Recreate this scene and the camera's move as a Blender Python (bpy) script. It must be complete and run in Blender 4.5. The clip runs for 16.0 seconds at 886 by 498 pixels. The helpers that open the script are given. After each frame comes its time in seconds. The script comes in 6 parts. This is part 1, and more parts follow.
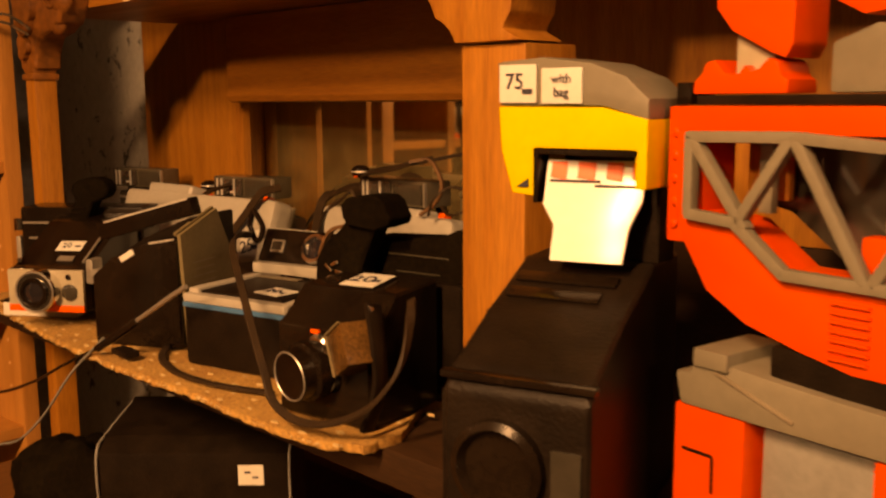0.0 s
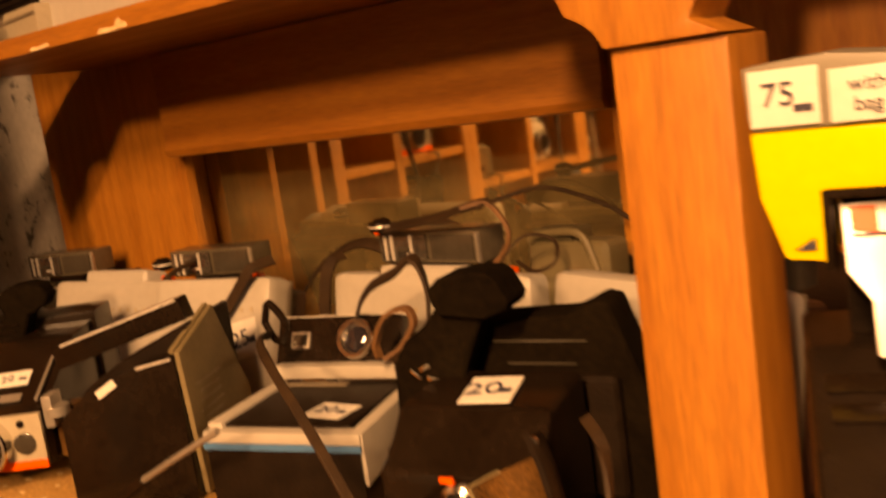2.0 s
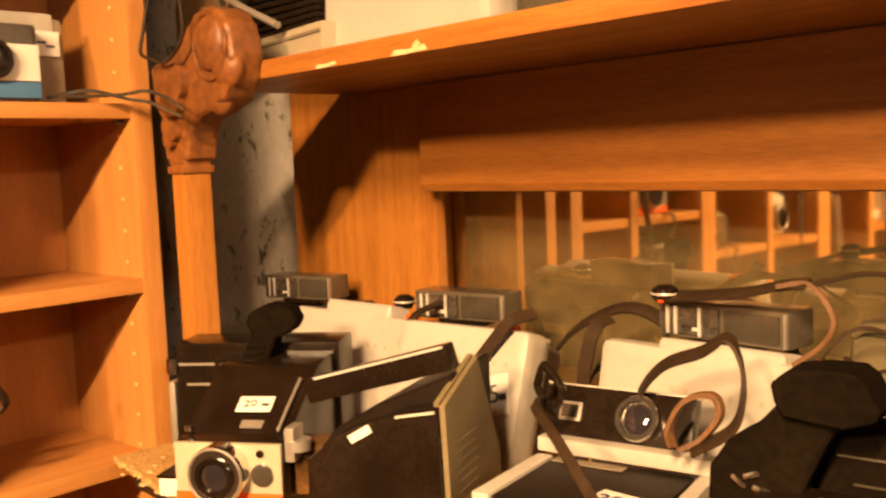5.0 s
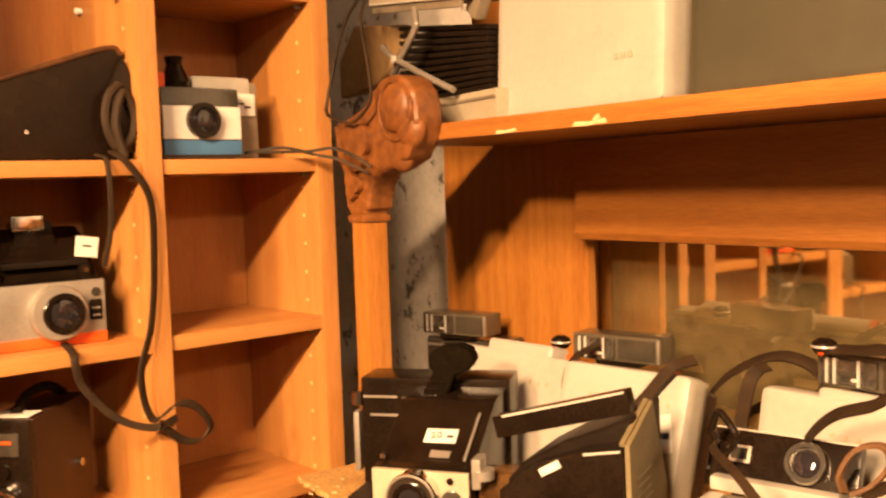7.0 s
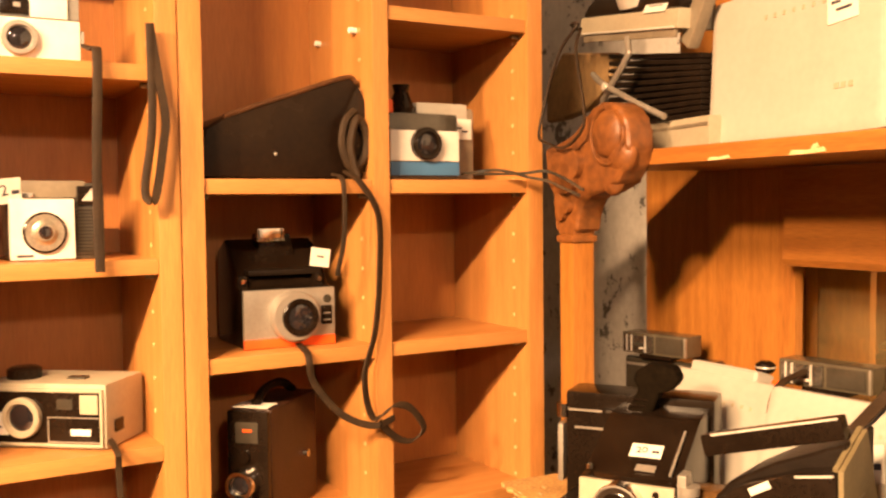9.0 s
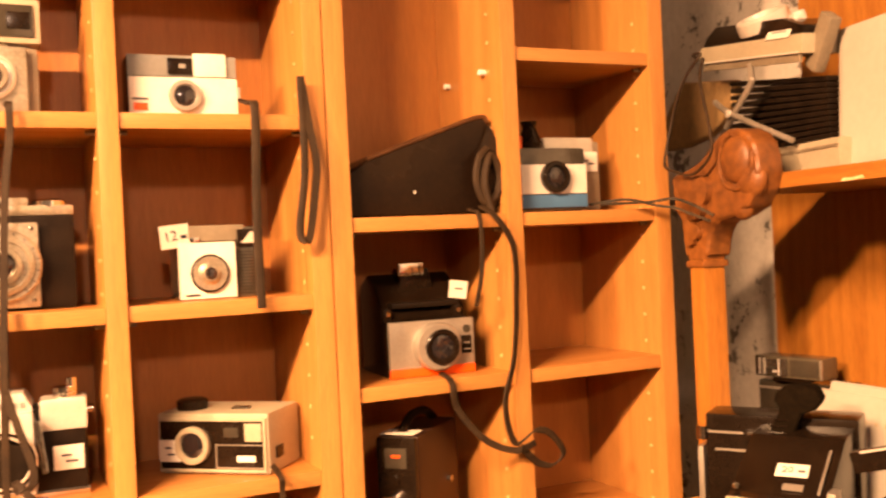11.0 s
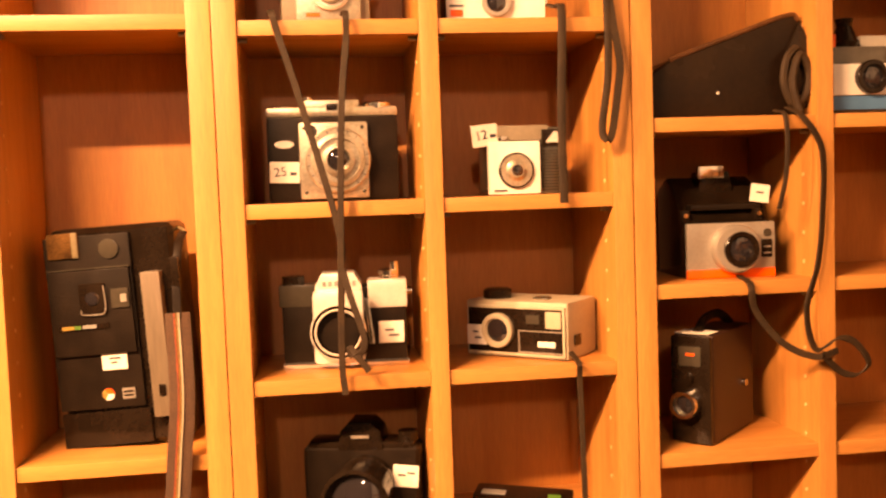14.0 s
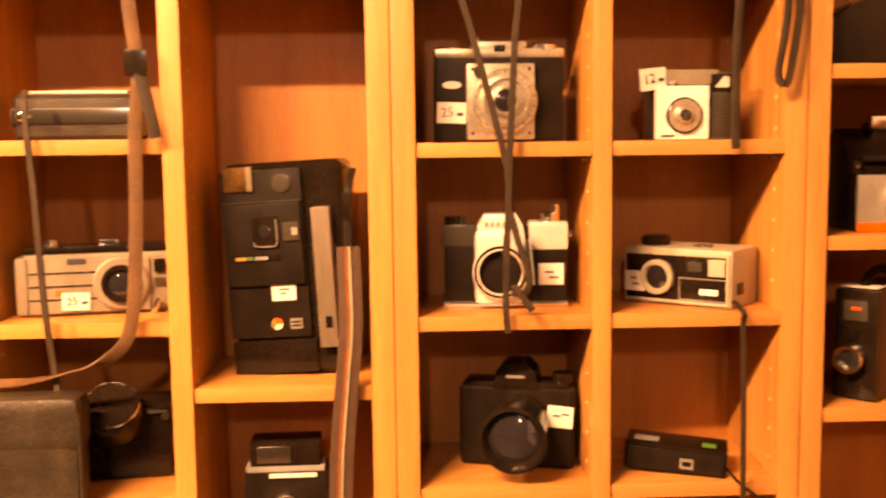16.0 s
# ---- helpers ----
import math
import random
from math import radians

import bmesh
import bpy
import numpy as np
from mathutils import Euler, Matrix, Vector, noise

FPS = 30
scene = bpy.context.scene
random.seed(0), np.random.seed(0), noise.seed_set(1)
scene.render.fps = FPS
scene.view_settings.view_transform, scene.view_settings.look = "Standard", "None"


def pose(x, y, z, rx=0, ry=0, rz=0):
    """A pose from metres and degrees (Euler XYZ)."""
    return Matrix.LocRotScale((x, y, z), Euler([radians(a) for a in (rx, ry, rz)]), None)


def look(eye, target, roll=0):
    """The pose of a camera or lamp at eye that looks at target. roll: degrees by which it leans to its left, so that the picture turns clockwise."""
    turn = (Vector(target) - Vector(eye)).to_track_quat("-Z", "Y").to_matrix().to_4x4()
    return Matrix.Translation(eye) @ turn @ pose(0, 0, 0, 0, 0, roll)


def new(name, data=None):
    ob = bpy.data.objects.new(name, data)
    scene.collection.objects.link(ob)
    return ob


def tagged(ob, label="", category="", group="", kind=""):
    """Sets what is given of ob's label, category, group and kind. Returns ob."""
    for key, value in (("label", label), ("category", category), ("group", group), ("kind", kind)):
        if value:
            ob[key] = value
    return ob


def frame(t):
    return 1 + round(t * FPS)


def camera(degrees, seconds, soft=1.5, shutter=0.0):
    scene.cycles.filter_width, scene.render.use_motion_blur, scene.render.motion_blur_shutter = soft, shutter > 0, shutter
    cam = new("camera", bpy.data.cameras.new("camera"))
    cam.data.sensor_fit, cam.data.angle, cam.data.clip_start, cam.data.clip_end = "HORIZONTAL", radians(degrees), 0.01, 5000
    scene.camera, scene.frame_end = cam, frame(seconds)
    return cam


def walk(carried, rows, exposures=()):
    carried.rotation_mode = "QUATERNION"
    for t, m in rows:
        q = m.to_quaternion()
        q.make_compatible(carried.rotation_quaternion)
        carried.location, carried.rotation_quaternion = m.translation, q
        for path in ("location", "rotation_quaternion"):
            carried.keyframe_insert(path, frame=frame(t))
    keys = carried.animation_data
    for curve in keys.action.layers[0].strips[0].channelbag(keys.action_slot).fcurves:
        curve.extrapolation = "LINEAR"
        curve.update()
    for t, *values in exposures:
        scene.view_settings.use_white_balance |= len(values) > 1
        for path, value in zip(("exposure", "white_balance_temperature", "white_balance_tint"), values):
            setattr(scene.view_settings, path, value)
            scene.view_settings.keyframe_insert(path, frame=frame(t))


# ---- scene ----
cam = camera(49.7, 16.0, soft=2.3, shutter=0.5)
PATH = [
    (0, (0.009, 0.056, 1.56), (1.52, 1.33, 1.252), -0.4),
    (0.5, (0.015, 0.132, 1.567), (1.614, 1.299, 1.279), -1.8),
    (1, (0.004, 0.201, 1.581), (1.745, 1.123, 1.242), -4.8),
    (1.5, (0.03, 0.244, 1.586), (1.751, 1.175, 1.173), -6.2),
    (2, (0.087, 0.303, 1.59), (1.745, 1.374, 1.265), -8.1),
    (2.5, (0.134, 0.351, 1.586), (1.789, 1.453, 1.372), -6.5),
    (3, (0.152, 0.378, 1.586), (1.786, 1.523, 1.446), -2.8),
    (3.5, (0.15, 0.389, 1.584), (1.737, 1.597, 1.438), -2.4),
    (4, (0.146, 0.4, 1.584), (1.704, 1.642, 1.403), -2.1),
    (4.5, (0.121, 0.41, 1.591), (1.613, 1.72, 1.344), -2.4),
    (4.7, (0.113, 0.412, 1.591), (1.588, 1.745, 1.38), -2.6),
    (6.8, (-0.006, 0.414, 1.63), (1.346, 1.879, 1.471), -1.4),
    (7, (-0.009, 0.406, 1.629), (1.315, 1.898, 1.488), -1.9),
    (7.5, (-0.028, 0.397, 1.633), (1.227, 1.949, 1.51), -1.8),
    (8, (-0.042, 0.392, 1.633), (1.126, 2.013, 1.539), -1.0),
    (8.5, (-0.056, 0.393, 1.632), (1.034, 2.067, 1.545), -0.6),
    (8.7, (-0.059, 0.39, 1.632), (1.0, 2.084, 1.539), -0.6),
    (10.8, (-0.116, 0.373, 1.641), (0.776, 2.162, 1.576), -2.0),
    (11, (-0.117, 0.365, 1.63), (0.726, 2.179, 1.617), -2.7),
    (11.5, (-0.109, 0.347, 1.638), (0.592, 2.22, 1.603), -2.5),
    (12, (-0.118, 0.347, 1.614), (0.499, 2.249, 1.565), -2.3),
    (12.5, (-0.126, 0.344, 1.601), (0.408, 2.27, 1.527), -2.2),
    (13, (-0.124, 0.339, 1.608), (0.299, 2.29, 1.5), -2.1),
    (13.5, (-0.129, 0.334, 1.593), (0.189, 2.305, 1.478), -2.2),
    (14, (-0.143, 0.328, 1.594), (0.124, 2.306, 1.468), -2.0),
    (14.5, (-0.164, 0.32, 1.588), (0.078, 2.3, 1.431), -2.3),
    (15, (-0.192, 0.32, 1.595), (-0.025, 2.301, 1.373), -1.5),
    (15.5, (-0.216, 0.325, 1.593), (-0.037, 2.305, 1.371), -0.9),
    (16, (-0.215, 0.325, 1.574), (-0.148, 2.314, 1.375), -0.7),
]

walk(cam, [(t, look(eye, target, roll)) for t, eye, target, roll in PATH],
     exposures=[(0.0, -0.98, 11500, 27), (0.5, -0.75, 8600, 20), (1.0, -0.55, 8600, 21), (1.5, -0.55, 9300, 25), (2.0, -0.48, 11200, 30), (2.5, -0.15, 11500, 28), (3.0, -0.02, 11500, 28), (3.5, 0.1, 9300, 17), (4.0, 0.20, 8800, 15),
                (4.7, 0.4, 8200, 13), (7.0, 0.55, 7700, 15), (8.7, 0.68, 7500, 15), (11.0, 0.60, 8700, 30), (12.5, 0.62, 9200, 32), (14.0, 0.38, 9700, 34), (16.0, 0.26, 10500, 36)])

# ---- light ----
world = bpy.data.worlds.new("room_air")
world.use_nodes = True
world.node_tree.nodes["Background"].inputs[0].default_value = (1.0, 0.62, 0.32, 1)
world.node_tree.nodes["Background"].inputs[1].default_value = 0.004
scene.world = world


def lamp(name, kind, at, power, color, size):
    data = bpy.data.lights.new(name, kind)
    data.energy, data.color = power, color
    if kind == "POINT":
        data.shadow_soft_size = size
    else:
        data.size = size
    ob = new(name, data)
    ob.matrix_world = at
    return ob


tube_lamp = lamp("ceiling_strip_lamp", "AREA", pose(-0.93, 0.17, 2.47), 152, (1.0, 0.645, 0.36), 0.66)
tube_lamp.data.shape, tube_lamp.data.size_y = "RECTANGLE", 0.06
lamp("side_bulb", "POINT", pose(-2.15, 0.0, 2.56), 330, (1.0, 0.645, 0.36), 0.10)
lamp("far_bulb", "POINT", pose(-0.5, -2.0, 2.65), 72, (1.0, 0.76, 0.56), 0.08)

# ---- materials ----


def mat(name, color, rough=0.5, metal=0.0, spot=None, grain=0.0, scale=40.0, stretch=(1, 1, 1), bump=0.0, gloss_var=0.0, coat=0.0, rnd=0.0, spec=0.5):
    """A surface with two scales of variation: a broad mottling towards spot, and a fine grain."""
    m = bpy.data.materials.new(name)
    m.use_nodes = True
    nt = m.node_tree
    b = nt.nodes["Principled BSDF"]
    b.inputs["Roughness"].default_value, b.inputs["Metallic"].default_value = rough, metal
    b.inputs["Coat Weight"].default_value = coat
    b.inputs["Specular IOR Level"].default_value = spec
    tc, mp = nt.nodes.new("ShaderNodeTexCoord"), nt.nodes.new("ShaderNodeMapping")
    mp.inputs["Scale"].default_value = stretch
    nt.links.new(tc.outputs["Object"], mp.inputs[0])
    broad, fine = nt.nodes.new("ShaderNodeTexNoise"), nt.nodes.new("ShaderNodeTexNoise")
    broad.inputs["Scale"].default_value, broad.inputs["Detail"].default_value = scale * 0.25, 4
    fine.inputs["Scale"].default_value, fine.inputs["Detail"].default_value = scale * 3, 6
    for n in (broad, fine):
        nt.links.new(mp.outputs[0], n.inputs["Vector"])
    spot = spot or tuple(c * 0.7 for c in color)
    mix = nt.nodes.new("ShaderNodeMix")
    mix.data_type = "RGBA"
    mix.inputs[6].default_value, mix.inputs[7].default_value = (*color, 1), (*spot, 1)
    ramp = nt.nodes.new("ShaderNodeMapRange")
    ramp.inputs[1].default_value, ramp.inputs[2].default_value = 0.38, 0.68
    nt.links.new(broad.outputs[0], ramp.inputs[0])
    nt.links.new(ramp.outputs[0], mix.inputs[0])
    last = mix.outputs[2]
    if grain:
        hsv = nt.nodes.new("ShaderNodeHueSaturation")
        gr = nt.nodes.new("ShaderNodeMapRange")
        gr.inputs[1].default_value, gr.inputs[2].default_value = 0.3, 0.7
        gr.inputs[3].default_value, gr.inputs[4].default_value = 1 - grain, 1 + grain
        nt.links.new(fine.outputs[0], gr.inputs[0])
        nt.links.new(gr.outputs[0], hsv.inputs["Value"])
        nt.links.new(last, hsv.inputs["Color"])
        last = hsv.outputs[0]
    if rnd:
        info, hs2, rr = nt.nodes.new("ShaderNodeObjectInfo"), nt.nodes.new("ShaderNodeHueSaturation"), nt.nodes.new("ShaderNodeMapRange")
        rr.inputs[3].default_value, rr.inputs[4].default_value = 1 - rnd, 1 + rnd
        nt.links.new(info.outputs["Random"], rr.inputs[0])
        nt.links.new(rr.outputs[0], hs2.inputs["Value"])
        nt.links.new(last, hs2.inputs["Color"])
        last = hs2.outputs[0]
    nt.links.new(last, b.inputs["Base Color"])
    if gloss_var:
        gv = nt.nodes.new("ShaderNodeMapRange")
        gv.inputs[3].default_value, gv.inputs[4].default_value = max(0.02, rough - gloss_var), rough + gloss_var
        nt.links.new(broad.outputs[0], gv.inputs[0])
        nt.links.new(gv.outputs[0], b.inputs["Roughness"])
    if bump:
        bp = nt.nodes.new("ShaderNodeBump")
        bp.inputs["Strength"].default_value, bp.inputs["Distance"].default_value = bump, 0.002
        nt.links.new(fine.outputs[0], bp.inputs["Height"])
        nt.links.new(bp.outputs[0], b.inputs["Normal"])
    return m


M = {
    "laminate_v": mat("laminate_v", (0.46, 0.205, 0.066), 0.42, spot=(0.39, 0.165, 0.050), grain=0.10, scale=30, stretch=(9, 9, 0.7), bump=0.04, gloss_var=0.08, rnd=0.05),
    "laminate_h": mat("laminate_h", (0.46, 0.205, 0.066), 0.42, spot=(0.39, 0.165, 0.050), grain=0.10, scale=30, stretch=(0.7, 9, 9), bump=0.04, gloss_var=0.08, rnd=0.05),
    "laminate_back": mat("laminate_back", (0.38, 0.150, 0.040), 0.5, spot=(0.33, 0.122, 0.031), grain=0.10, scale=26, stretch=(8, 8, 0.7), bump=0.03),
    "oak_v": mat("oak_v", (0.38, 0.152, 0.0342), 0.45, spot=(0.2888, 0.1026, 0.02128), grain=0.22, scale=30, stretch=(10, 10, 0.6), bump=0.12, gloss_var=0.1),
    "oak_h": mat("oak_h", (0.342, 0.133, 0.0304), 0.45, spot=(0.2508, 0.0874, 0.019), grain=0.2, scale=30, stretch=(10, 0.6, 10), bump=0.12, gloss_var=0.1),
    # Darker than the other oak: the carving's shade is partly in this colour.
    "oak_carved": mat("oak_carved", (0.21, 0.074, 0.019), 0.5, spot=(0.115, 0.038, 0.011), grain=0.35, scale=34, bump=0.35),
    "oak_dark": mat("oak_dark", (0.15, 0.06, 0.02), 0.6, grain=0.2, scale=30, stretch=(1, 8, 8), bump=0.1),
    "plaster": mat("plaster", (0.33, 0.33, 0.31), 0.85, spot=(0.22, 0.22, 0.2), grain=0.15, scale=25, bump=0.3),
    # Near-black so the unseen walls and ceiling send back little light.
    "low_bounce_room": mat("low_bounce_room", (0.04, 0.029, 0.02), 0.9, grain=0.1, scale=20, bump=0.2),
    "floor": mat("floor", (0.06, 0.035, 0.02), 0.6, grain=0.2, scale=12, bump=0.1),
    "black": mat("black", (0.008, 0.0048, 0.003), 0.2, spot=(0.013, 0.008, 0.005), grain=0.2, scale=90, bump=0.04, gloss_var=0.1, spec=0.24),
    "black_matt": mat("black_matt", (0.0085, 0.0055, 0.0037), 0.42, spot=(0.014, 0.009, 0.006), grain=0.2, scale=160, bump=0.25, spec=0.12),
    "leather": mat("leather", (0.024, 0.018, 0.012), 0.38, spot=(0.036, 0.026, 0.017), grain=0.25, scale=120, bump=0.35, gloss_var=0.12, spec=0.35),
    "brown_leather": mat("brown_leather", (0.042, 0.016, 0.008), 0.5, spot=(0.026, 0.010, 0.005), grain=0.3, scale=110, bump=0.4),
    "strap": mat("strap", (0.020, 0.0105, 0.0045), 0.65, spot=(0.032, 0.017, 0.007), grain=0.3, scale=200, bump=0.3, spec=0.3),
    "flash_mirror": mat("flash_mirror", (0.30, 0.28, 0.25), 0.22, metal=0.9, spot=(0.10, 0.09, 0.07), grain=0.5, scale=90, bump=0.5),
    "worn_red": mat("worn_red", (0.26, 0.045, 0.018), 0.75, spot=(0.17, 0.032, 0.014), grain=0.3, scale=160, bump=0.3),
    "worn_yellow": mat("worn_yellow", (0.30, 0.19, 0.04), 0.75, spot=(0.2, 0.12, 0.03), grain=0.3, scale=160, bump=0.3),
    "tan_case": mat("tan_case", (0.26, 0.165, 0.078), 0.6, spot=(0.18, 0.105, 0.045), grain=0.2, scale=30, bump=0.15),
    "tan_strap": mat("tan_strap", (0.115, 0.052, 0.018), 0.65, spot=(0.070, 0.031, 0.011), grain=0.25, scale=150, bump=0.3),
    "cream": mat("cream", (0.3944, 0.3774, 0.34), 0.42, spot=(0.3536, 0.3332, 0.2924), grain=0.04, scale=40, bump=0.03, gloss_var=0.08),
    "grey_green": mat("grey_green", (0.105, 0.086, 0.046), 0.5, spot=(0.07, 0.056, 0.028), grain=0.06, scale=50, bump=0.06),
    "white": mat("white", (0.714, 0.7055, 0.6715), 0.45, spot=(0.629, 0.612, 0.561), grain=0.03, scale=60, bump=0.02),
    "paper": mat("paper", (0.64, 0.632, 0.592), 0.8, spot=(0.6, 0.584, 0.528), grain=0.03, scale=80),
    "ink": mat("ink", (0.03, 0.03, 0.05), 0.7),
    "manila": mat("manila", (0.18, 0.144, 0.078), 0.6, spot=(0.144, 0.114, 0.06), grain=0.1, scale=90),
    "silver": mat("silver", (0.40, 0.37, 0.33), 0.36, metal=0.6, spot=(0.33, 0.30, 0.26), grain=0.06, scale=120, bump=0.04),
    "chrome": mat("chrome", (0.78, 0.76, 0.72), 0.14, metal=1.0, spot=(0.7, 0.68, 0.63), scale=60, gloss_var=0.06),
    "grey": mat("grey", (0.22, 0.22, 0.21), 0.45, spot=(0.18, 0.18, 0.17), grain=0.08, scale=80, bump=0.05),
    "grey_brown": mat("grey_brown", (0.21, 0.175, 0.13), 0.45, spot=(0.15, 0.125, 0.09), grain=0.1, scale=60, bump=0.05),
    "smoke": mat("smoke", (0.05, 0.043, 0.033), 0.16, spot=(0.03, 0.026, 0.02), grain=0.1, scale=50, coat=0.5),
    "cube_clear": mat("cube_clear", (0.11, 0.055, 0.020), 0.2, spot=(0.04, 0.020, 0.008), grain=0.35, scale=150, bump=0.2, coat=0.15, spec=0.3),
    "blue": mat("blue", (0.05, 0.16, 0.33), 0.45, spot=(0.04, 0.13, 0.27), scale=50),
    "orange_red": mat("orange_red", (0.80, 0.10, 0.02), 0.45, spot=(0.72, 0.08, 0.015), scale=50),
    "yellow": mat("yellow", (0.7225, 0.527, 0.017), 0.4, spot=(0.68, 0.476, 0.017), grain=0.03, scale=50, bump=0.02),
    "red": mat("red", (0.663, 0.06375, 0.01275), 0.38, spot=(0.595, 0.051, 0.0102), grain=0.04, scale=40, bump=0.03),
    "toy_grey": mat("toy_grey", (0.192, 0.172, 0.132), 0.45, spot=(0.152, 0.136, 0.104), grain=0.06, scale=50, bump=0.05),
    "flash_grey": mat("flash_grey", (0.085, 0.072, 0.052), 0.22, spot=(0.06, 0.05, 0.035), grain=0.1, scale=50, coat=0.3),
    # Brown for the orange reflection along the sloping case's top edge.
    "edge_sheen": mat("edge_sheen", (0.11, 0.042, 0.015), 0.4, spot=(0.05, 0.02, 0.008), grain=0.3, scale=60, bump=0.1),
    "olive_dark": mat("olive_dark", (0.055, 0.048, 0.026), 0.5, spot=(0.03, 0.026, 0.013), grain=0.1, scale=50, bump=0.06),
    "olive_grey": mat("olive_grey", (0.045, 0.042, 0.027), 0.45, spot=(0.065, 0.06, 0.04), grain=0.06, scale=14, bump=0.05),
    "gloss_card": mat("gloss_card", (0.84, 0.83, 0.79), 0.22, spot=(0.80, 0.78, 0.73), grain=0.02, scale=60),
    "woven_strap": mat("woven_strap", (0.060, 0.028, 0.014), 0.8, spot=(0.045, 0.02, 0.01), grain=0.3, scale=220, bump=0.4),
    "green": mat("green", (0.06, 0.18, 0.03), 0.5, scale=50),
    "bright": mat("bright", (0.72, 0.70, 0.66), 0.3, metal=0.4, spot=(0.62, 0.59, 0.54), grain=0.05, scale=120, bump=0.03),
    "putty": mat("putty", (0.368, 0.328, 0.248), 0.45, spot=(0.32, 0.28, 0.208), grain=0.05, scale=60, bump=0.04),
    "tuft": mat("tuft", (0.585, 0.435, 0.225), 0.95, spot=(0.45, 0.315, 0.15), grain=0.3, scale=200, bump=0.5),
    # Near-black wood: shade under the carpet and behind the toy held in colour.
    "shaded_wood": mat("shaded_wood", (0.035, 0.016, 0.007), 0.7, grain=0.25, scale=30, stretch=(8, 1, 8), bump=0.15, spec=0.2),
    "aged_metal": mat("aged_metal", (0.56, 0.51, 0.42), 0.32, metal=0.85, spot=(0.42, 0.36, 0.26), grain=0.2, scale=90, bump=0.08, gloss_var=0.08),
    "case": mat("case", (0.010, 0.0055, 0.0035), 0.26, spot=(0.016, 0.009, 0.005), grain=0.2, scale=60, bump=0.02, gloss_var=0.08, spec=0.14),
    "bar_grey": mat("bar_grey", (0.15, 0.115, 0.085), 0.42, spot=(0.11, 0.085, 0.06), grain=0.15, scale=120, stretch=(1, 1, 0.1), bump=0.06),
    "plug": mat("plug", (0.72, 0.42, 0.20), 0.6),
    "chip": mat("chip", (0.70, 0.52, 0.30), 0.8, spot=(0.6, 0.4, 0.2), grain=0.3, scale=200, bump=0.5),
    "glass_lens": mat("glass_lens", (0.012, 0.011, 0.012), 0.05, spot=(0.02, 0.016, 0.02), scale=30, coat=1.0),
    "carpet": mat("carpet", (0.434, 0.252, 0.084), 0.95, spot=(0.336, 0.175, 0.056), grain=0.35, scale=90, bump=0.9),
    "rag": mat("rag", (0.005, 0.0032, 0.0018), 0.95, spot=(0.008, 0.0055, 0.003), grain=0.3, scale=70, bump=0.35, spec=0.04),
}


def peeling():
    """Old grey-blue wall paint that has flaked off to a dark ground in patches."""
    m = mat("peeling_paint", (0.53, 0.51, 0.48), 0.8, spot=(0.45, 0.43, 0.40), grain=0.10, scale=30, bump=0.25)
    nt = m.node_tree
    b = nt.nodes["Principled BSDF"]
    before = b.inputs["Base Color"].links[0].from_socket
    tc, n, r, x = (nt.nodes.new(k) for k in ("ShaderNodeTexCoord", "ShaderNodeTexNoise", "ShaderNodeMapRange", "ShaderNodeMix"))
    n.inputs["Scale"].default_value, n.inputs["Detail"].default_value, n.inputs["Roughness"].default_value = 26, 8, 0.7
    r.inputs[1].default_value, r.inputs[2].default_value = 0.575, 0.625
    x.data_type = "RGBA"
    x.inputs[7].default_value = (0.10, 0.09, 0.08, 1)
    nt.links.new(tc.outputs["Object"], n.inputs["Vector"])
    nt.links.new(n.outputs[0], r.inputs[0])
    nt.links.new(r.outputs[0], x.inputs[0])
    nt.links.new(before, x.inputs[6])
    nt.links.new(x.outputs[2], b.inputs["Base Color"])
    return m


M["peeling"] = peeling()


def old_mirror():
    """Aged looking glass: a tinted mirror under a thin, uneven film of dust."""
    m = bpy.data.materials.new("old_mirror")
    m.use_nodes = True
    nt = m.node_tree
    b = nt.nodes["Principled BSDF"]
    b.inputs["Metallic"].default_value, b.inputs["Roughness"].default_value = 1.0, 0.04
    b.inputs["Base Color"].default_value = (0.84, 0.76, 0.54, 1)
    dust, mix, n, r, tc = (nt.nodes.new(k) for k in ("ShaderNodeBsdfDiffuse", "ShaderNodeMixShader", "ShaderNodeTexNoise", "ShaderNodeMapRange", "ShaderNodeTexCoord"))
    dust.inputs["Color"].default_value = (0.36, 0.27, 0.13, 1)
    n.inputs["Scale"].default_value, n.inputs["Detail"].default_value, n.inputs["Roughness"].default_value = 14, 8, 0.7
    r.inputs[1].default_value, r.inputs[2].default_value, r.inputs[3].default_value, r.inputs[4].default_value = 0.3, 0.75, 0.12, 0.40
    nt.links.new(tc.outputs["Object"], n.inputs["Vector"])
    nt.links.new(n.outputs[0], r.inputs[0])
    nt.links.new(r.outputs[0], mix.inputs[0])
    nt.links.new(b.outputs[0], mix.inputs[1])
    nt.links.new(dust.outputs[0], mix.inputs[2])
    nt.links.new(mix.outputs[0], nt.nodes["Material Output"].inputs[0])
    return m


M["mirror"] = old_mirror()

# ---- mesh helpers ----


def bevel(bm, r, seg=2):
    if r > 0:
        bmesh.ops.bevel(bm, geom=list(bm.edges), offset=r, segments=seg, profile=0.7, affect="EDGES", clamp_overlap=True)
    return bm


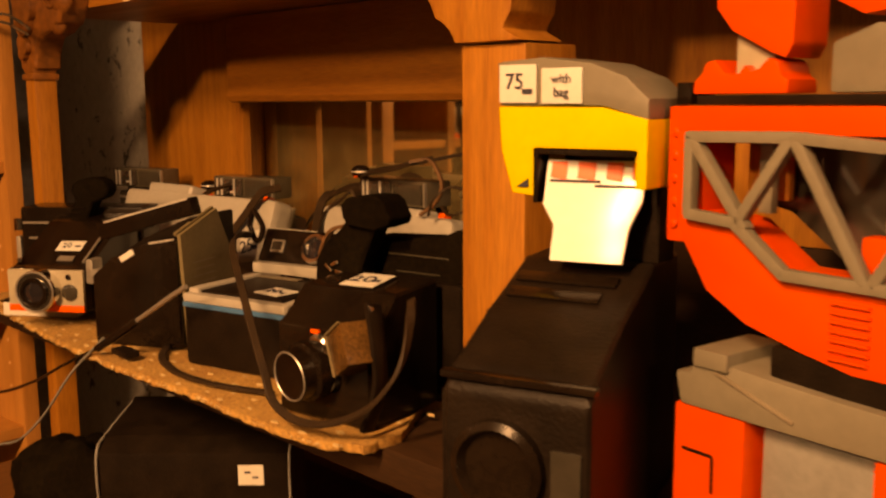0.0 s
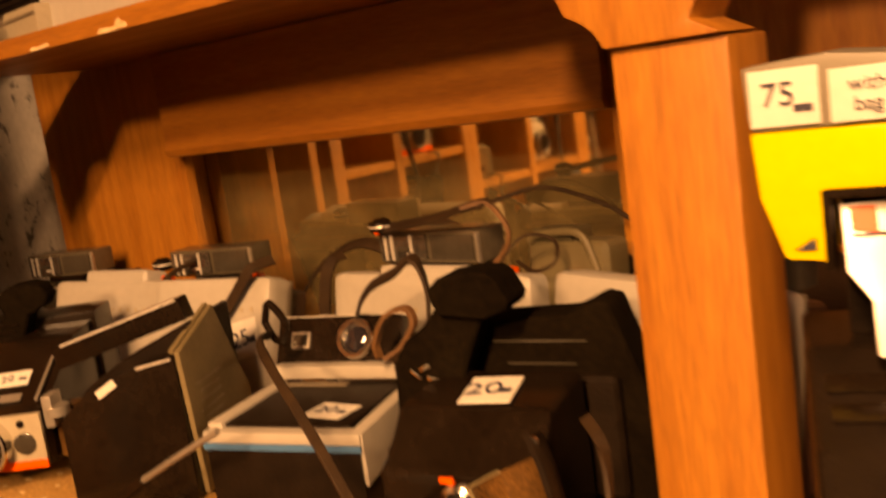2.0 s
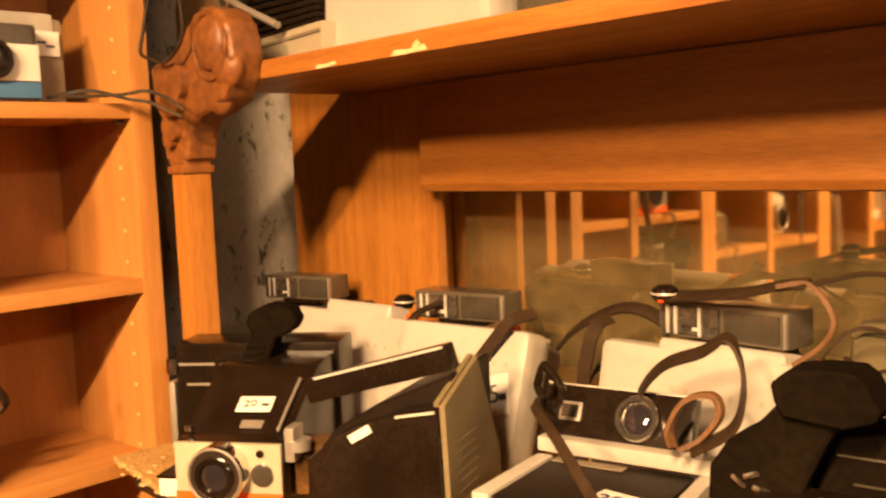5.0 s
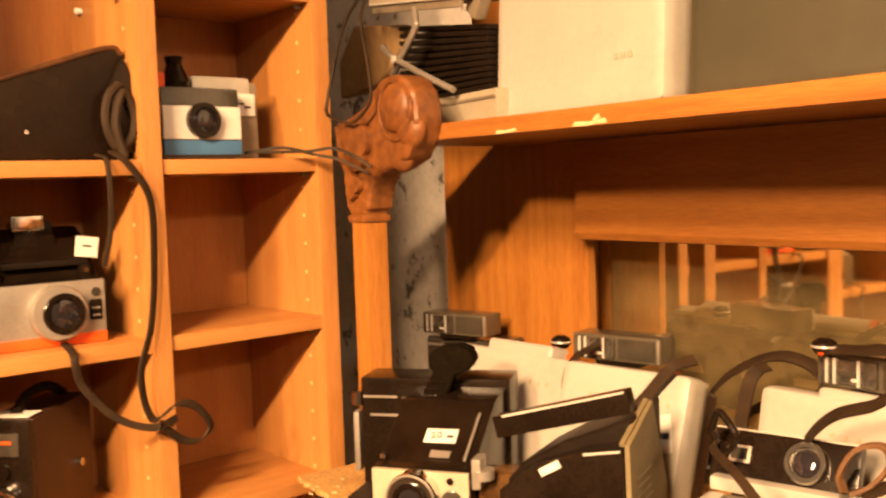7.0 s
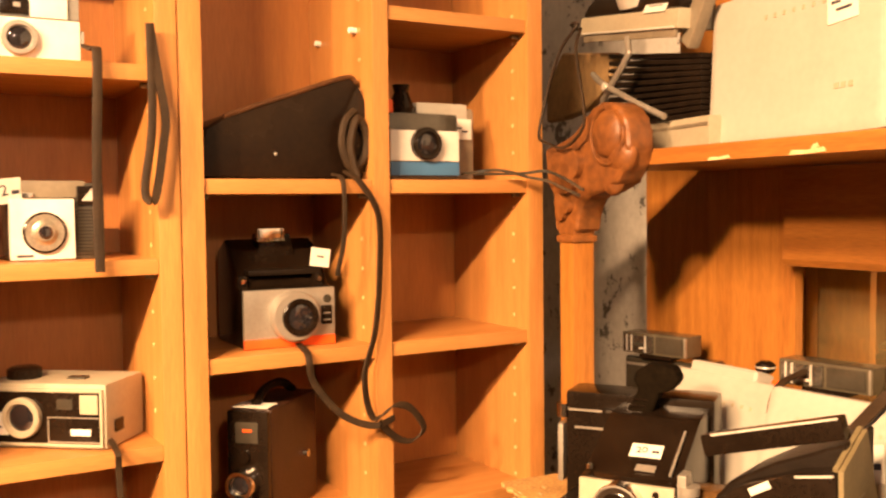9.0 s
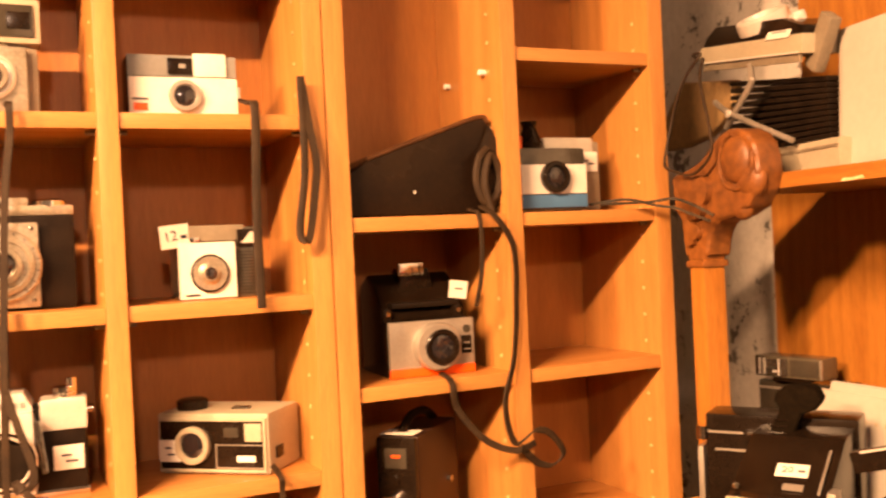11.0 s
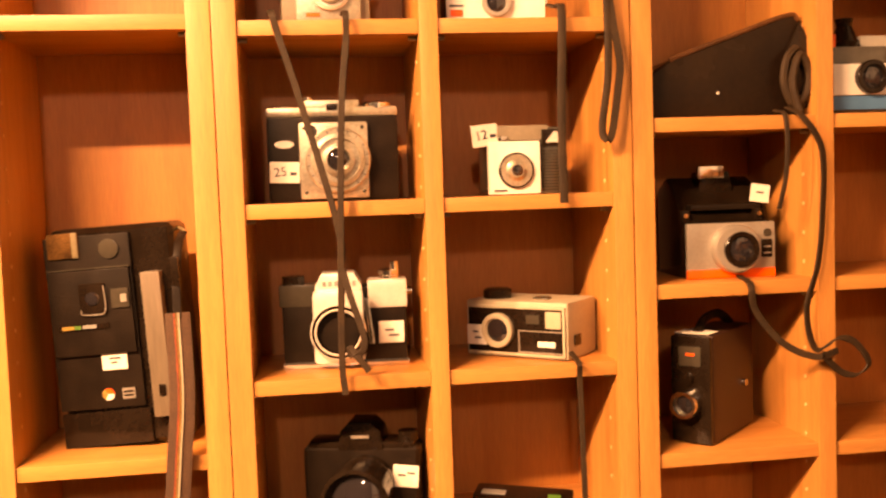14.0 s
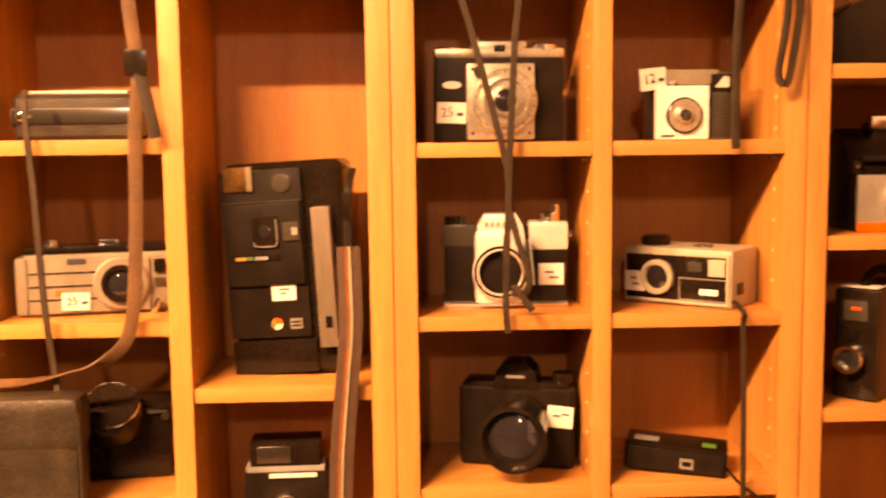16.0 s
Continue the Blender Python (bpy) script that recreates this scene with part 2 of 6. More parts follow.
def box(sx, sy, sz, at=(0, 0, 0), r=0.002, m=None, seg=2):
    """A box of that size, standing on at (the middle of its bottom), with rounded edges."""
    bm = bmesh.new()
    bmesh.ops.create_cube(bm, size=1, matrix=Matrix.Diagonal((sx, sy, sz, 1)))
    bevel(bm, min(r, 0.45 * min(sx, sy, sz)), seg)
    bmesh.ops.transform(bm, matrix=Matrix.Translation((at[0], at[1], at[2] + sz / 2)), verts=bm.verts)
    if m is not None:
        bmesh.ops.transform(bm, matrix=m, verts=bm.verts)
    return bm


def prism(outline, depth, r=0.0, plane="xz", at=0.0, seg=2, m=None):
    """A plate cut to an outline in the plane, depth thick from at onwards."""
    bm = bmesh.new()
    put = {"xz": lambda a, b, d: (a, d, b), "yz": lambda a, b, d: (d, a, b), "xy": lambda a, b, d: (a, b, d)}[plane]
    face = bm.faces.new([bm.verts.new(put(a, b, at)) for a, b in outline])
    got = bmesh.ops.extrude_face_region(bm, geom=[face])
    bmesh.ops.translate(bm, verts=[v for v in got["geom"] if isinstance(v, bmesh.types.BMVert)], vec=put(0, 0, depth))
    bmesh.ops.recalc_face_normals(bm, faces=bm.faces)
    if r:
        bevel(bm, r, seg)
    if m is not None:
        bmesh.ops.transform(bm, matrix=m, verts=bm.verts)
    return bm


def lathe(profile, at=(0, 0, 0), axis="-y", n=28, m=None):
    """A turned body: rows of (radius, distance along the axis)."""
    bm = bmesh.new()
    rings = [[bm.verts.new((r * math.cos(2 * math.pi * k / n), r * math.sin(2 * math.pi * k / n), h)) for k in range(n)] for r, h in profile]
    for a, b in zip(rings, rings[1:]):
        for k in range(n):
            bm.faces.new((a[k], a[(k + 1) % n], b[(k + 1) % n], b[k]))
    bm.faces.new(rings[-1])
    bm.faces.new(list(reversed(rings[0])))
    turn = {"-y": pose(0, 0, 0, 90), "y": pose(0, 0, 0, -90), "z": pose(0, 0, 0), "x": pose(0, 0, 0, 0, 90), "-x": pose(0, 0, 0, 0, -90)}[axis]
    bmesh.ops.transform(bm, matrix=Matrix.Translation(at) @ turn, verts=bm.verts)
    if m is not None:
        bmesh.ops.transform(bm, matrix=m, verts=bm.verts)
    bmesh.ops.recalc_face_normals(bm, faces=bm.faces)
    return bm


def glide(points, steps=8):
    """A smooth line through the points."""
    p = [Vector(q) for q in points]
    p = [2 * p[0] - p[1], *p, 2 * p[-1] - p[-2]]
    out = []
    for a, b, c, d in zip(p, p[1:], p[2:], p[3:]):
        for k in range(steps):
            t = k / steps
            out.append(0.5 * (2 * b + (c - a) * t + (2 * a - 5 * b + 4 * c - d) * t * t + (3 * b - a - 3 * c + d) * t ** 3))
    return out + [p[-2]]


def ribbon(points, width, thick=0.0016, across=(1, 0, 0), steps=8):
    """A flat strap laid along a line; across: the way its width points."""
    bm, rings = bmesh.new(), []
    line = glide(points, steps)
    side = Vector(across)
    for k, q in enumerate(line):
        way = (line[min(k + 1, len(line) - 1)] - line[max(k - 1, 0)]).normalized()
        s = side - way * side.dot(way)
        if s.length > 0.2:
            flat = s.normalized()
        n = way.cross(flat).normalized()
        w, h = flat * width / 2, n * thick / 2
        rings.append([bm.verts.new(q + v) for v in (w + h, w * 0.8 + h * 1.5, -w * 0.8 + h * 1.5, -w + h, -w - h, w - h)])
    for a, b in zip(rings, rings[1:]):
        for k in range(6):
            bm.faces.new((a[k], a[(k + 1) % 6], b[(k + 1) % 6], b[k]))
    bm.faces.new(rings[0]), bm.faces.new(rings[-1])
    bmesh.ops.recalc_face_normals(bm, faces=bm.faces)
    return bm


def tube(points, radius, n=8, steps=8):
    bm, rings = bmesh.new(), []
    line = glide(points, steps)
    for k, q in enumerate(line):
        way = (line[min(k + 1, len(line) - 1)] - line[max(k - 1, 0)]).normalized()
        u = way.orthogonal().normalized() if not rings else (last - way * last.dot(way)).normalized()
        last, v = u, way.cross(u)
        rings.append([bm.verts.new(q + radius * (u * math.cos(6.2832 * i / n) + v * math.sin(6.2832 * i / n))) for i in range(n)])
    for a, b in zip(rings, rings[1:]):
        for k in range(n):
            bm.faces.new((a[k], a[(k + 1) % n], b[(k + 1) % n], b[k]))
    bm.faces.new(rings[0]), bm.faces.new(rings[-1])
    bmesh.ops.recalc_face_normals(bm, faces=bm.faces)
    return bm


def hoop(radius, thick, at, m=None, n=32):
    """A thin round ring facing -y."""
    bm, rings = bmesh.new(), []
    for k in range(n):
        a = 2 * math.pi * k / n
        u = Vector((math.cos(a), 0, math.sin(a)))
        rings.append([bm.verts.new(Vector(at) + u * (radius + thick * math.cos(b)) + Vector((0, thick * math.sin(b), 0))) for b in (0, 1.57, 3.14, 4.71)])
    for k in range(n):
        a, b = rings[k], rings[(k + 1) % n]
        for i in range(4):
            bm.faces.new((a[i], a[(i + 1) % 4], b[(i + 1) % 4], b[i]))
    if m is not None:
        bmesh.ops.transform(bm, matrix=m, verts=bm.verts)
    bmesh.ops.recalc_face_normals(bm, faces=bm.faces)
    return bm


def join(*bms):
    out = bms[0]
    for b in bms[1:]:
        me = bpy.data.meshes.new("tmp")
        b.to_mesh(me)
        out.from_mesh(me)
        bpy.data.meshes.remove(me)
    return out


def mesh(name, bm, material):
    me = bpy.data.meshes.new(name)
    bm.to_mesh(me)
    bm.free()
    me.materials.append(M[material])
    for p in me.polygons:
        p.use_smooth = True
    me.set_sharp_from_angle(angle=radians(32))
    return me


def part(name, bm, material, parent, label=""):
    ob = new(name, mesh(name, bm, material))
    ob.parent = parent
    return tagged(ob, label)


def thing(name, m, label, category, group="", kind=""):
    ob = new(name)
    ob.empty_display_size = 0.02
    ob.matrix_world = m
    return tagged(ob, label, category, group, kind)


def single(name, bm, material, label, category, m=None, group="", kind=""):
    ob = new(name, mesh(name, bm, material))
    if m is not None:
        ob.matrix_world = m
    return tagged(ob, label, category, group, kind)


def tag_bars(owner, m, w, h, rows=((0.15, 0.85, 0.55), (0.3, 0.7, 0.28)), name="price_tag", text=""):
    """A paper sticker that carries handwriting as plain strokes; m lays it, with its face towards -y."""
    t = part(name, box(w, 0.0008, h, (0, 0, -h / 2), 0.0003, m, 1), "paper", owner, "white paper sticker with handwriting")
    strokes = [box((b - a) * w, 0.0004, 0.09 * h, (((a + b) / 2 - 0.5) * w, -0.0006, (c - 0.5) * h), 0, m) for a, b, c in rows]
    if text:
        for b in strokes:
            b.free()
        writing(t, text, 0.62 * h, m @ pose(-0.14 * w, -0.0006, 0, 0, -6), name="price")
        part("handwriting", box(0.22 * w, 0.0004, 0.16 * h, (0.30 * w, -0.0006, -0.14 * h), 0, m), "ink", t)
    else:
        part("handwriting", join(*strokes), "ink", t)
    return t


def lens(owner, at, r, depth=0.012, ring="chrome", m=None, axis="-y"):
    o = part("lens_ring", lathe([(r * 0.98, 0), (r, depth * 0.2), (r, depth * 0.85), (r * 0.94, depth), (r * 0.74, depth), (r * 0.7, depth * 0.6), (r * 0.2, depth * 0.55)], at, axis, 28, m), ring, owner)
    part("lens_glass", lathe([(r * 0.70, depth * 0.56), (r * 0.55, depth * 0.72), (r * 0.25, depth * 0.8), (r * 0.02, depth * 0.82)], at, axis, 24, m), "glass_lens", o)
    return o


def writing(owner, text, size, m, material="ink", name="lettering"):
    """Words cut from the built-in font, lying in the plane that m gives (x along the line, z up, facing -y)."""
    cu = bpy.data.curves.new(name, "FONT")
    cu.body, cu.size, cu.extrude, cu.align_x, cu.align_y = text, size, 0.0003, "CENTER", "CENTER"
    ob = bpy.data.objects.new(name, cu)
    scene.collection.objects.link(ob)
    bpy.context.view_layer.update()
    me = bpy.data.meshes.new_from_object(ob.evaluated_get(bpy.context.evaluated_depsgraph_get()))
    bpy.data.objects.remove(ob)
    me.transform(m @ pose(0, 0, 0, 90))
    me.materials.clear()
    me.materials.append(M[material])
    out = new(name, me)
    out.parent = owner
    return out


# ---- the room ----
# Unseen floor, ceiling, south and west walls, coloured dark to cut bounced light.
single("floor", box(5.0, 4.4, 0.1, (-1.6, -0.2, -0.1), 0), "floor", "unseen floor, kept dark to bounce little light", "floor", kind="structure")
single("ceiling", box(5.0, 4.4, 0.1, (-1.6, -0.2, 2.85), 0), "low_bounce_room", "unseen ceiling, near-black to keep bounced light low", "ceiling", kind="structure")
single("wall_north", box(5.0, 0.1, 2.85, (-1.6, 1.86, 0), 0), "plaster", "grey plastered wall behind the shelving", "wall", kind="structure")
single("wall_south", box(5.0, 0.1, 2.85, (-1.6, -2.35, 0), 0), "low_bounce_room", "unseen wall, near-black to keep bounced light low", "wall", kind="structure")
single("wall_west", box(0.1, 4.11, 2.85, (-4.05, -0.245, 0), 0), "low_bounce_room", "unseen wall, near-black to keep bounced light low", "wall", kind="structure")

# ---- shelf units of pigeonholes ----
FRONT, BACK = 1.287, 1.452


def shelf_unit(left, right, cells, top, label):
    """A floor-standing unit; cells: for each column its inner left and right edges and the bottoms of its shelves."""
    u = thing("shelf_unit", pose(0, 0, 0), label, "shelf unit", "shelf units along the wall")
    deep = BACK - FRONT
    edges = [left] + [x for l, r, _ in cells for x in (l, r)] + [right]
    for a, b in zip(edges[::2], edges[1::2]):
        part("side_panel", box(b - a, deep, top, ((a + b) / 2, FRONT + deep / 2, 0), 0.0012), "laminate_v", u)
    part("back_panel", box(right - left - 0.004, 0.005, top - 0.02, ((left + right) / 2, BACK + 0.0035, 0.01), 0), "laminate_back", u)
    part("top_panel", box(right - left + 0.004, deep + 0.01, 0.018, ((left + right) / 2, FRONT + deep / 2, top + 0.0005), 0.0012), "laminate_h", u)
    for l, r, zs in cells:
        for z in zs:
            s = part("shelf", box(r - l - 0.0006, deep - 0.003, 0.0148, ((l + r) / 2, FRONT + 0.0018 + deep / 2, z - 0.0013), 0.001), "laminate_h", u)
            for x, d in ((l, "x"), (r, "-x")):
                part("shelf_pin", lathe([(0.0025, 0), (0.0025, 0.009)], (x, FRONT + 0.02, z - 0.0039), d, 8), "grey_brown", s)
        holes = [lathe([(0.0022, 0), (0.0022, 0.0012)], (x + (0.0008 if d == "-x" else -0.0008), y, z), d, 8) for x, d in ((r, "x"), (l, "-x")) for y in (FRONT + 0.03,) for z in np.arange(1.18, 1.95, 0.032)]
        tagged(part("pin_hole", join(*holes), "plug", u), kind="stuff")
    return u


LOW = [0.08, 0.26, 0.44, 0.62, 0.80, 0.98]
shelf_unit(-0.66, -0.2335, [(-0.640, -0.460, LOW + [1.212, 1.394, 1.578, 1.758, 1.94]), (-0.439, -0.257, LOW + [1.144, 1.324, 1.758, 1.94])], 2.12,
           "orange-brown laminate shelf unit with unequal pigeonholes")
shelf_unit(-0.2325, 0.1875, [(-0.209, -0.030, LOW + [1.213, 1.394, 1.571, 1.751, 1.93]), (-0.011, 0.167, LOW + [1.213, 1.394, 1.571, 1.751, 1.93])], 2.12,
           "orange-brown laminate shelf unit filled with old cameras")
shelf_unit(0.189, 0.613, [(0.211, 0.392, LOW + [1.115, 1.290, 1.471, 1.646, 2.01]), (0.411, 0.592, LOW + [1.115, 1.290, 1.471, 1.646, 1.830, 2.01])], 2.12,
           "orange-brown laminate shelf unit with a tall pigeonhole and empty ones")

# ---- the old dresser, turned a little towards the room ----
D = pose(0.60, 0.85, 0, 0, 0, -5.15)
TABLE = 1.322
single("wall_east", join(box(0.1, 3.9, 2.85, (0.395, -1.55, 0), 0), box(0.185, 0.7, 2.85, (0.3425, 0.75, 0), 0)), "peeling", "old wall with flaking grey-blue paint", "wall", D, kind="structure")
dr = thing("dresser", D, "old orange-brown wooden dresser with carved brackets and a low mirror", "dresser")
# Tabletop kept near-black: the shade under the carpet edge is in its colour.
part("tabletop", box(0.335, 1.655, 0.028, (0.0775, -0.4325, TABLE - 0.034), 0.004), "shaded_wood", dr)
part("upper_shelf", box(0.225, 1.155, 0.0165, (0.1165, -0.1525, 1.6705), 0.0025), "oak_h", dr)
part("back_board", box(0.012, 0.272, 0.42, (0.224, 0.422, TABLE - 0.006), 0.001), "oak_v", dr)
part("back_board", box(0.012, 0.45, 0.22, (0.206, -0.478, 1.445), 0.001), "oak_v", dr)
glass = pose(0.302, 0, 1.322, 0, 0, 2.4)
# Added boards, near-black: the dark behind the toy is put into colour.
part("lower_back_board", box(0.012, 0.45, 0.126, (0.206, -0.478, 1.318), 0.001), "shaded_wood", dr)
part("side_back_board", box(0.012, 0.50, 0.347, (0.206, -0.954, 1.318), 0.001), "shaded_wood", dr)
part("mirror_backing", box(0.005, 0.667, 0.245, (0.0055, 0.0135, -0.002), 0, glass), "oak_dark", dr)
part("mirror", box(0.004, 0.665, 0.245, (0, 0.0135, 0), 0, glass), "mirror", dr, "dim old mirror with an olive tint and dust")
part("mirror_frame", box(0.0225, 0.030, 0.24, (0.2742, 0.350, 1.322), 0.0015), "oak_v", dr)
part("mirror_frame", box(0.090, 0.010, 0.24, (0.258, -0.325, 1.322), 0.0015), "oak_v", dr)
part("mirror_frame", box(0.095, 0.606, 0.010, (0.2645, -0.0210, 1.5600), 0.0015), "oak_h", dr)
val = [(0.190, 1.669), (0.190, 1.580), (0.187, 1.567), (0.190, 1.560), (0.199, 1.5585), (0.216, 1.5585), (0.216, 1.669)]
part("valance", prism(val, 0.5285, 0.0, "xz", -0.2525), "oak_h", dr, "board with a rounded lower edge above the mirror")
part("upper_back_board", box(0.012, 0.195, 0.32, (0.206, 0.3675, 1.7425), 0.001), "oak_v", dr)


def bracket_outline():
    half = [(0.0, 1.598), (0.030, 1.598), (0.034, 1.606), (0.041, 1.612), (0.049, 1.616), (0.053, 1.625), (0.060, 1.632), (0.072, 1.6355), (0.088, 1.638), (0.100, 1.646), (0.106, 1.658), (0.108, 1.672), (0.108, 1.73)]
    return [(-0.404 + a, b) for a, b in half] + [(-0.404 - a * 0.42 if a > 0.03 else -0.404 - a, b) for a, b in reversed(half[1:])]


post = part("post", join(box(0.054, 0.058, 0.86, (-0.007, -0.404, 0.737), 0.003)), "oak_v", dr)
part("bracket", prism(bracket_outline(), 0.046, 0.003, "yz", -0.040), "oak_v", dr, "scroll-cut wooden bracket on the post")


def lobes(cy, cz, r, n, amp, start=0.0):
    return [(cy + (r + amp * abs(math.sin(n * a / 2 + start))) * math.cos(a), cz + (r + amp * abs(math.sin(n * a / 2 + start))) * math.sin(a)) for a in [2 * math.pi * k / 72 for k in range(72)]]


post = part("post", box(0.028, 0.028, 0.93, (-0.013, 0.386, 0.67), 0.003), "oak_v", dr)
part("capital", join(box(0.034, 0.034, 0.008, (-0.013, 0.386, 1.588), 0.003), box(0.031, 0.031, 0.02, (-0.013, 0.386, 1.596), 0.005)), "oak_carved", dr)
CORBEL = [(0.408, 1.60), (0.366, 1.60), (0.360, 1.622), (0.346, 1.638), (0.318, 1.643), (0.292, 1.652), (0.277, 1.668), (0.270, 1.688), (0.271, 1.706), (0.277, 1.720), (0.287, 1.730), (0.302, 1.737), (0.318, 1.738), (0.334, 1.734), (0.350, 1.724), (0.372, 1.708), (0.40, 1.700), (0.43, 1.695), (0.425, 1.655), (0.412, 1.640)]
cb = part("bracket", prism(CORBEL, 0.034, 0.008, "yz", -0.028, 3), "oak_carved", dr, "carved scroll bracket, darker brown with some carving shade in its colour")


def boss(y, z, r, x=-0.028, deep=0.010):
    """A rounded carved swelling."""
    return lathe([(r * math.cos(a), deep * math.sin(a)) for a in [0.1 * k for k in range(15)]] + [(r * 0.04, deep)], (x, y, z), "-x", 28)


part("carved_scroll", boss(0.305, 1.704, 0.025), "oak_carved", cb)
part("carved_ring", tube([(-0.029, 0.305 + 0.028 * math.cos(a), 1.702 + 0.030 * math.sin(a)) for a in [0.3 * k - 3.4 for k in range(17)]], 0.0022), "oak_carved", cb)
part("carved_lobe", lathe([(0.021 * math.cos(a), 0.012 * math.sin(a)) for a in [0.2 * k - 1.5 for k in range(16)]], (-0.020, 0.290, 1.682), "-x", 24), "oak_carved", cb)
part("carved_lobe", lathe([(0.014 * math.cos(a), 0.010 * math.sin(a)) for a in [0.2 * k - 1.5 for k in range(16)]], (-0.018, 0.308, 1.653), "-x", 24), "oak_carved", cb)
part("carved_leaf", prism(lobes(0.376, 1.670, 0.020, 3, 0.008, 0.7), 0.010, 0.004, "yz", -0.036), "oak_carved", cb)
part("carved_leaf", prism(lobes(0.386, 1.628, 0.010, 3, 0.006, 0.2), 0.009, 0.003, "yz", -0.035), "oak_carved", cb)
for y0, y1, z0, dz in ((0.189, 0.158, 1.6712, 0.004), (0.088, 0.047, 1.6712, 0.005), (0.064, 0.054, 1.6752, 0.005)):
    part("edge_chip", prism([(y0, z0), ((y0 + y1) / 2 + 0.004, z0 - 0.0002), (y1, z0 + 0.001), (y1 + 0.003, z0 + dz), ((y0 + y1) / 2, z0 + dz * 0.6), (y0 - 0.004, z0 + dz * 0.8)], 0.0012, 0, "yz", 0.0034), "chip", dr, "pale splintered chip in the shelf edge")
# Lower panel and shelf in darkened oak: the gloom below is in the colour.
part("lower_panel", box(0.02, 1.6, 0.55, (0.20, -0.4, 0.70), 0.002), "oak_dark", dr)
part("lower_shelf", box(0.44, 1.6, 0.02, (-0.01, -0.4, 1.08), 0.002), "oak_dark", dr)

# carpet piece with a frayed edge, laid over the dresser top
random.seed(5)


def carpet():
    edge = [(-0.106, 0.40), (-0.113, 0.306), (-0.129, 0.109), (-0.133, -0.024), (-0.127, -0.143), (-0.128, -0.245), (-0.125, -0.319), (-0.108, -0.352), (-0.076, -0.352), (-0.02, -0.318), (0.063, -0.316), (0.16, -0.312), (0.185, -0.3), (0.188, 0.0), (0.188, 0.3), (0.186, 0.40)]
    pts = []
    for (a, b), (c, d) in zip(edge, edge[1:] + edge[:1]):
        k = max(2, int(math.hypot(c - a, d - b) / 0.006))
        for i in range(k):
            t = i / k
            pts.append((a + (c - a) * t + random.uniform(-0.0022, 0.0022), b + (d - b) * t + random.uniform(-0.0015, 0.0015)))
    return prism(pts, 0.006, 0, "xy", TABLE - 0.006)


cl = thing("carpet_piece", D, "tan tufted carpet piece with a frayed front edge on the dresser", "carpet")
part("carpet_sheet", carpet(), "carpet", cl)
tufts = bmesh.new()
for k in range(300):
    row = k % 15
    x, y = -0.120 + 0.0155 * row + random.uniform(-0.003, 0.003), -0.335 + 0.0355 * (k // 15) + 0.018 * (row % 2) + random.uniform(-0.006, 0.006)
    bmesh.ops.create_icosphere(tufts, subdivisions=1, radius=random.uniform(0.0018, 0.003), matrix=pose(x, y, TABLE) @ Matrix.Diagonal((1.0, 1.8, 0.5, 1)))
tagged(part("tuft", tufts, "tuft", cl), "pale raised tufts", kind="stuff")
fr = bmesh.new()
for k in range(260):
    y = random.uniform(-0.345, 0.395)
    x = np.interp(y, [-0.35, -0.319, -0.245, -0.143, -0.024, 0.109, 0.306, 0.47], [-0.106, -0.125, -0.128, -0.127, -0.133, -0.129, -0.113, -0.100])
    bmesh.ops.create_cone(fr, segments=5, radius1=0.0012, radius2=0.0003, depth=random.uniform(0.003, 0.007), matrix=pose(x + 0.0005, y, TABLE - 0.003, random.uniform(-50, 50), -100 + random.uniform(-40, 40), 0))
tagged(part("fringe", fr, "tuft", cl), "frayed pale threads", kind="stuff")

# ---- cameras in the pigeonholes: each is built with its front at y = 0 and its base at z = 0 ----


def flat(x, y, z, rx=0, ry=0, rz=0):
    return pose(x, y, z, rx, ry, rz)


def folding_camera():
    t = thing("folding_camera", pose(-0.556, 1.325, 1.5915, 0, 0, 2), "black folding camera with a chrome front strip", "camera", "old cameras on the shelves")
    part("body", box(0.128, 0.05, 0.048, (0, 0.025, 0), 0.012, seg=3), "leather", t)
    part("trim", box(0.122, 0.004, 0.016, (-0.004, 0.0, 0.017), 0.003), "chrome", t, "polished chrome strip")
    part("latch", lathe([(0.005, 0), (0.005, 0.006), (0.003, 0.007)], (-0.052, -0.002, 0.025)), "chrome", t)
    part("top_rail", box(0.10, 0.018, 0.004, (0.0, 0.022, 0.0475), 0.0015), "silver", t)
    part("knob", lathe([(0.008, 0), (0.008, 0.006)], (-0.062, 0.025, 0.042), "z", 20), "chrome", t)


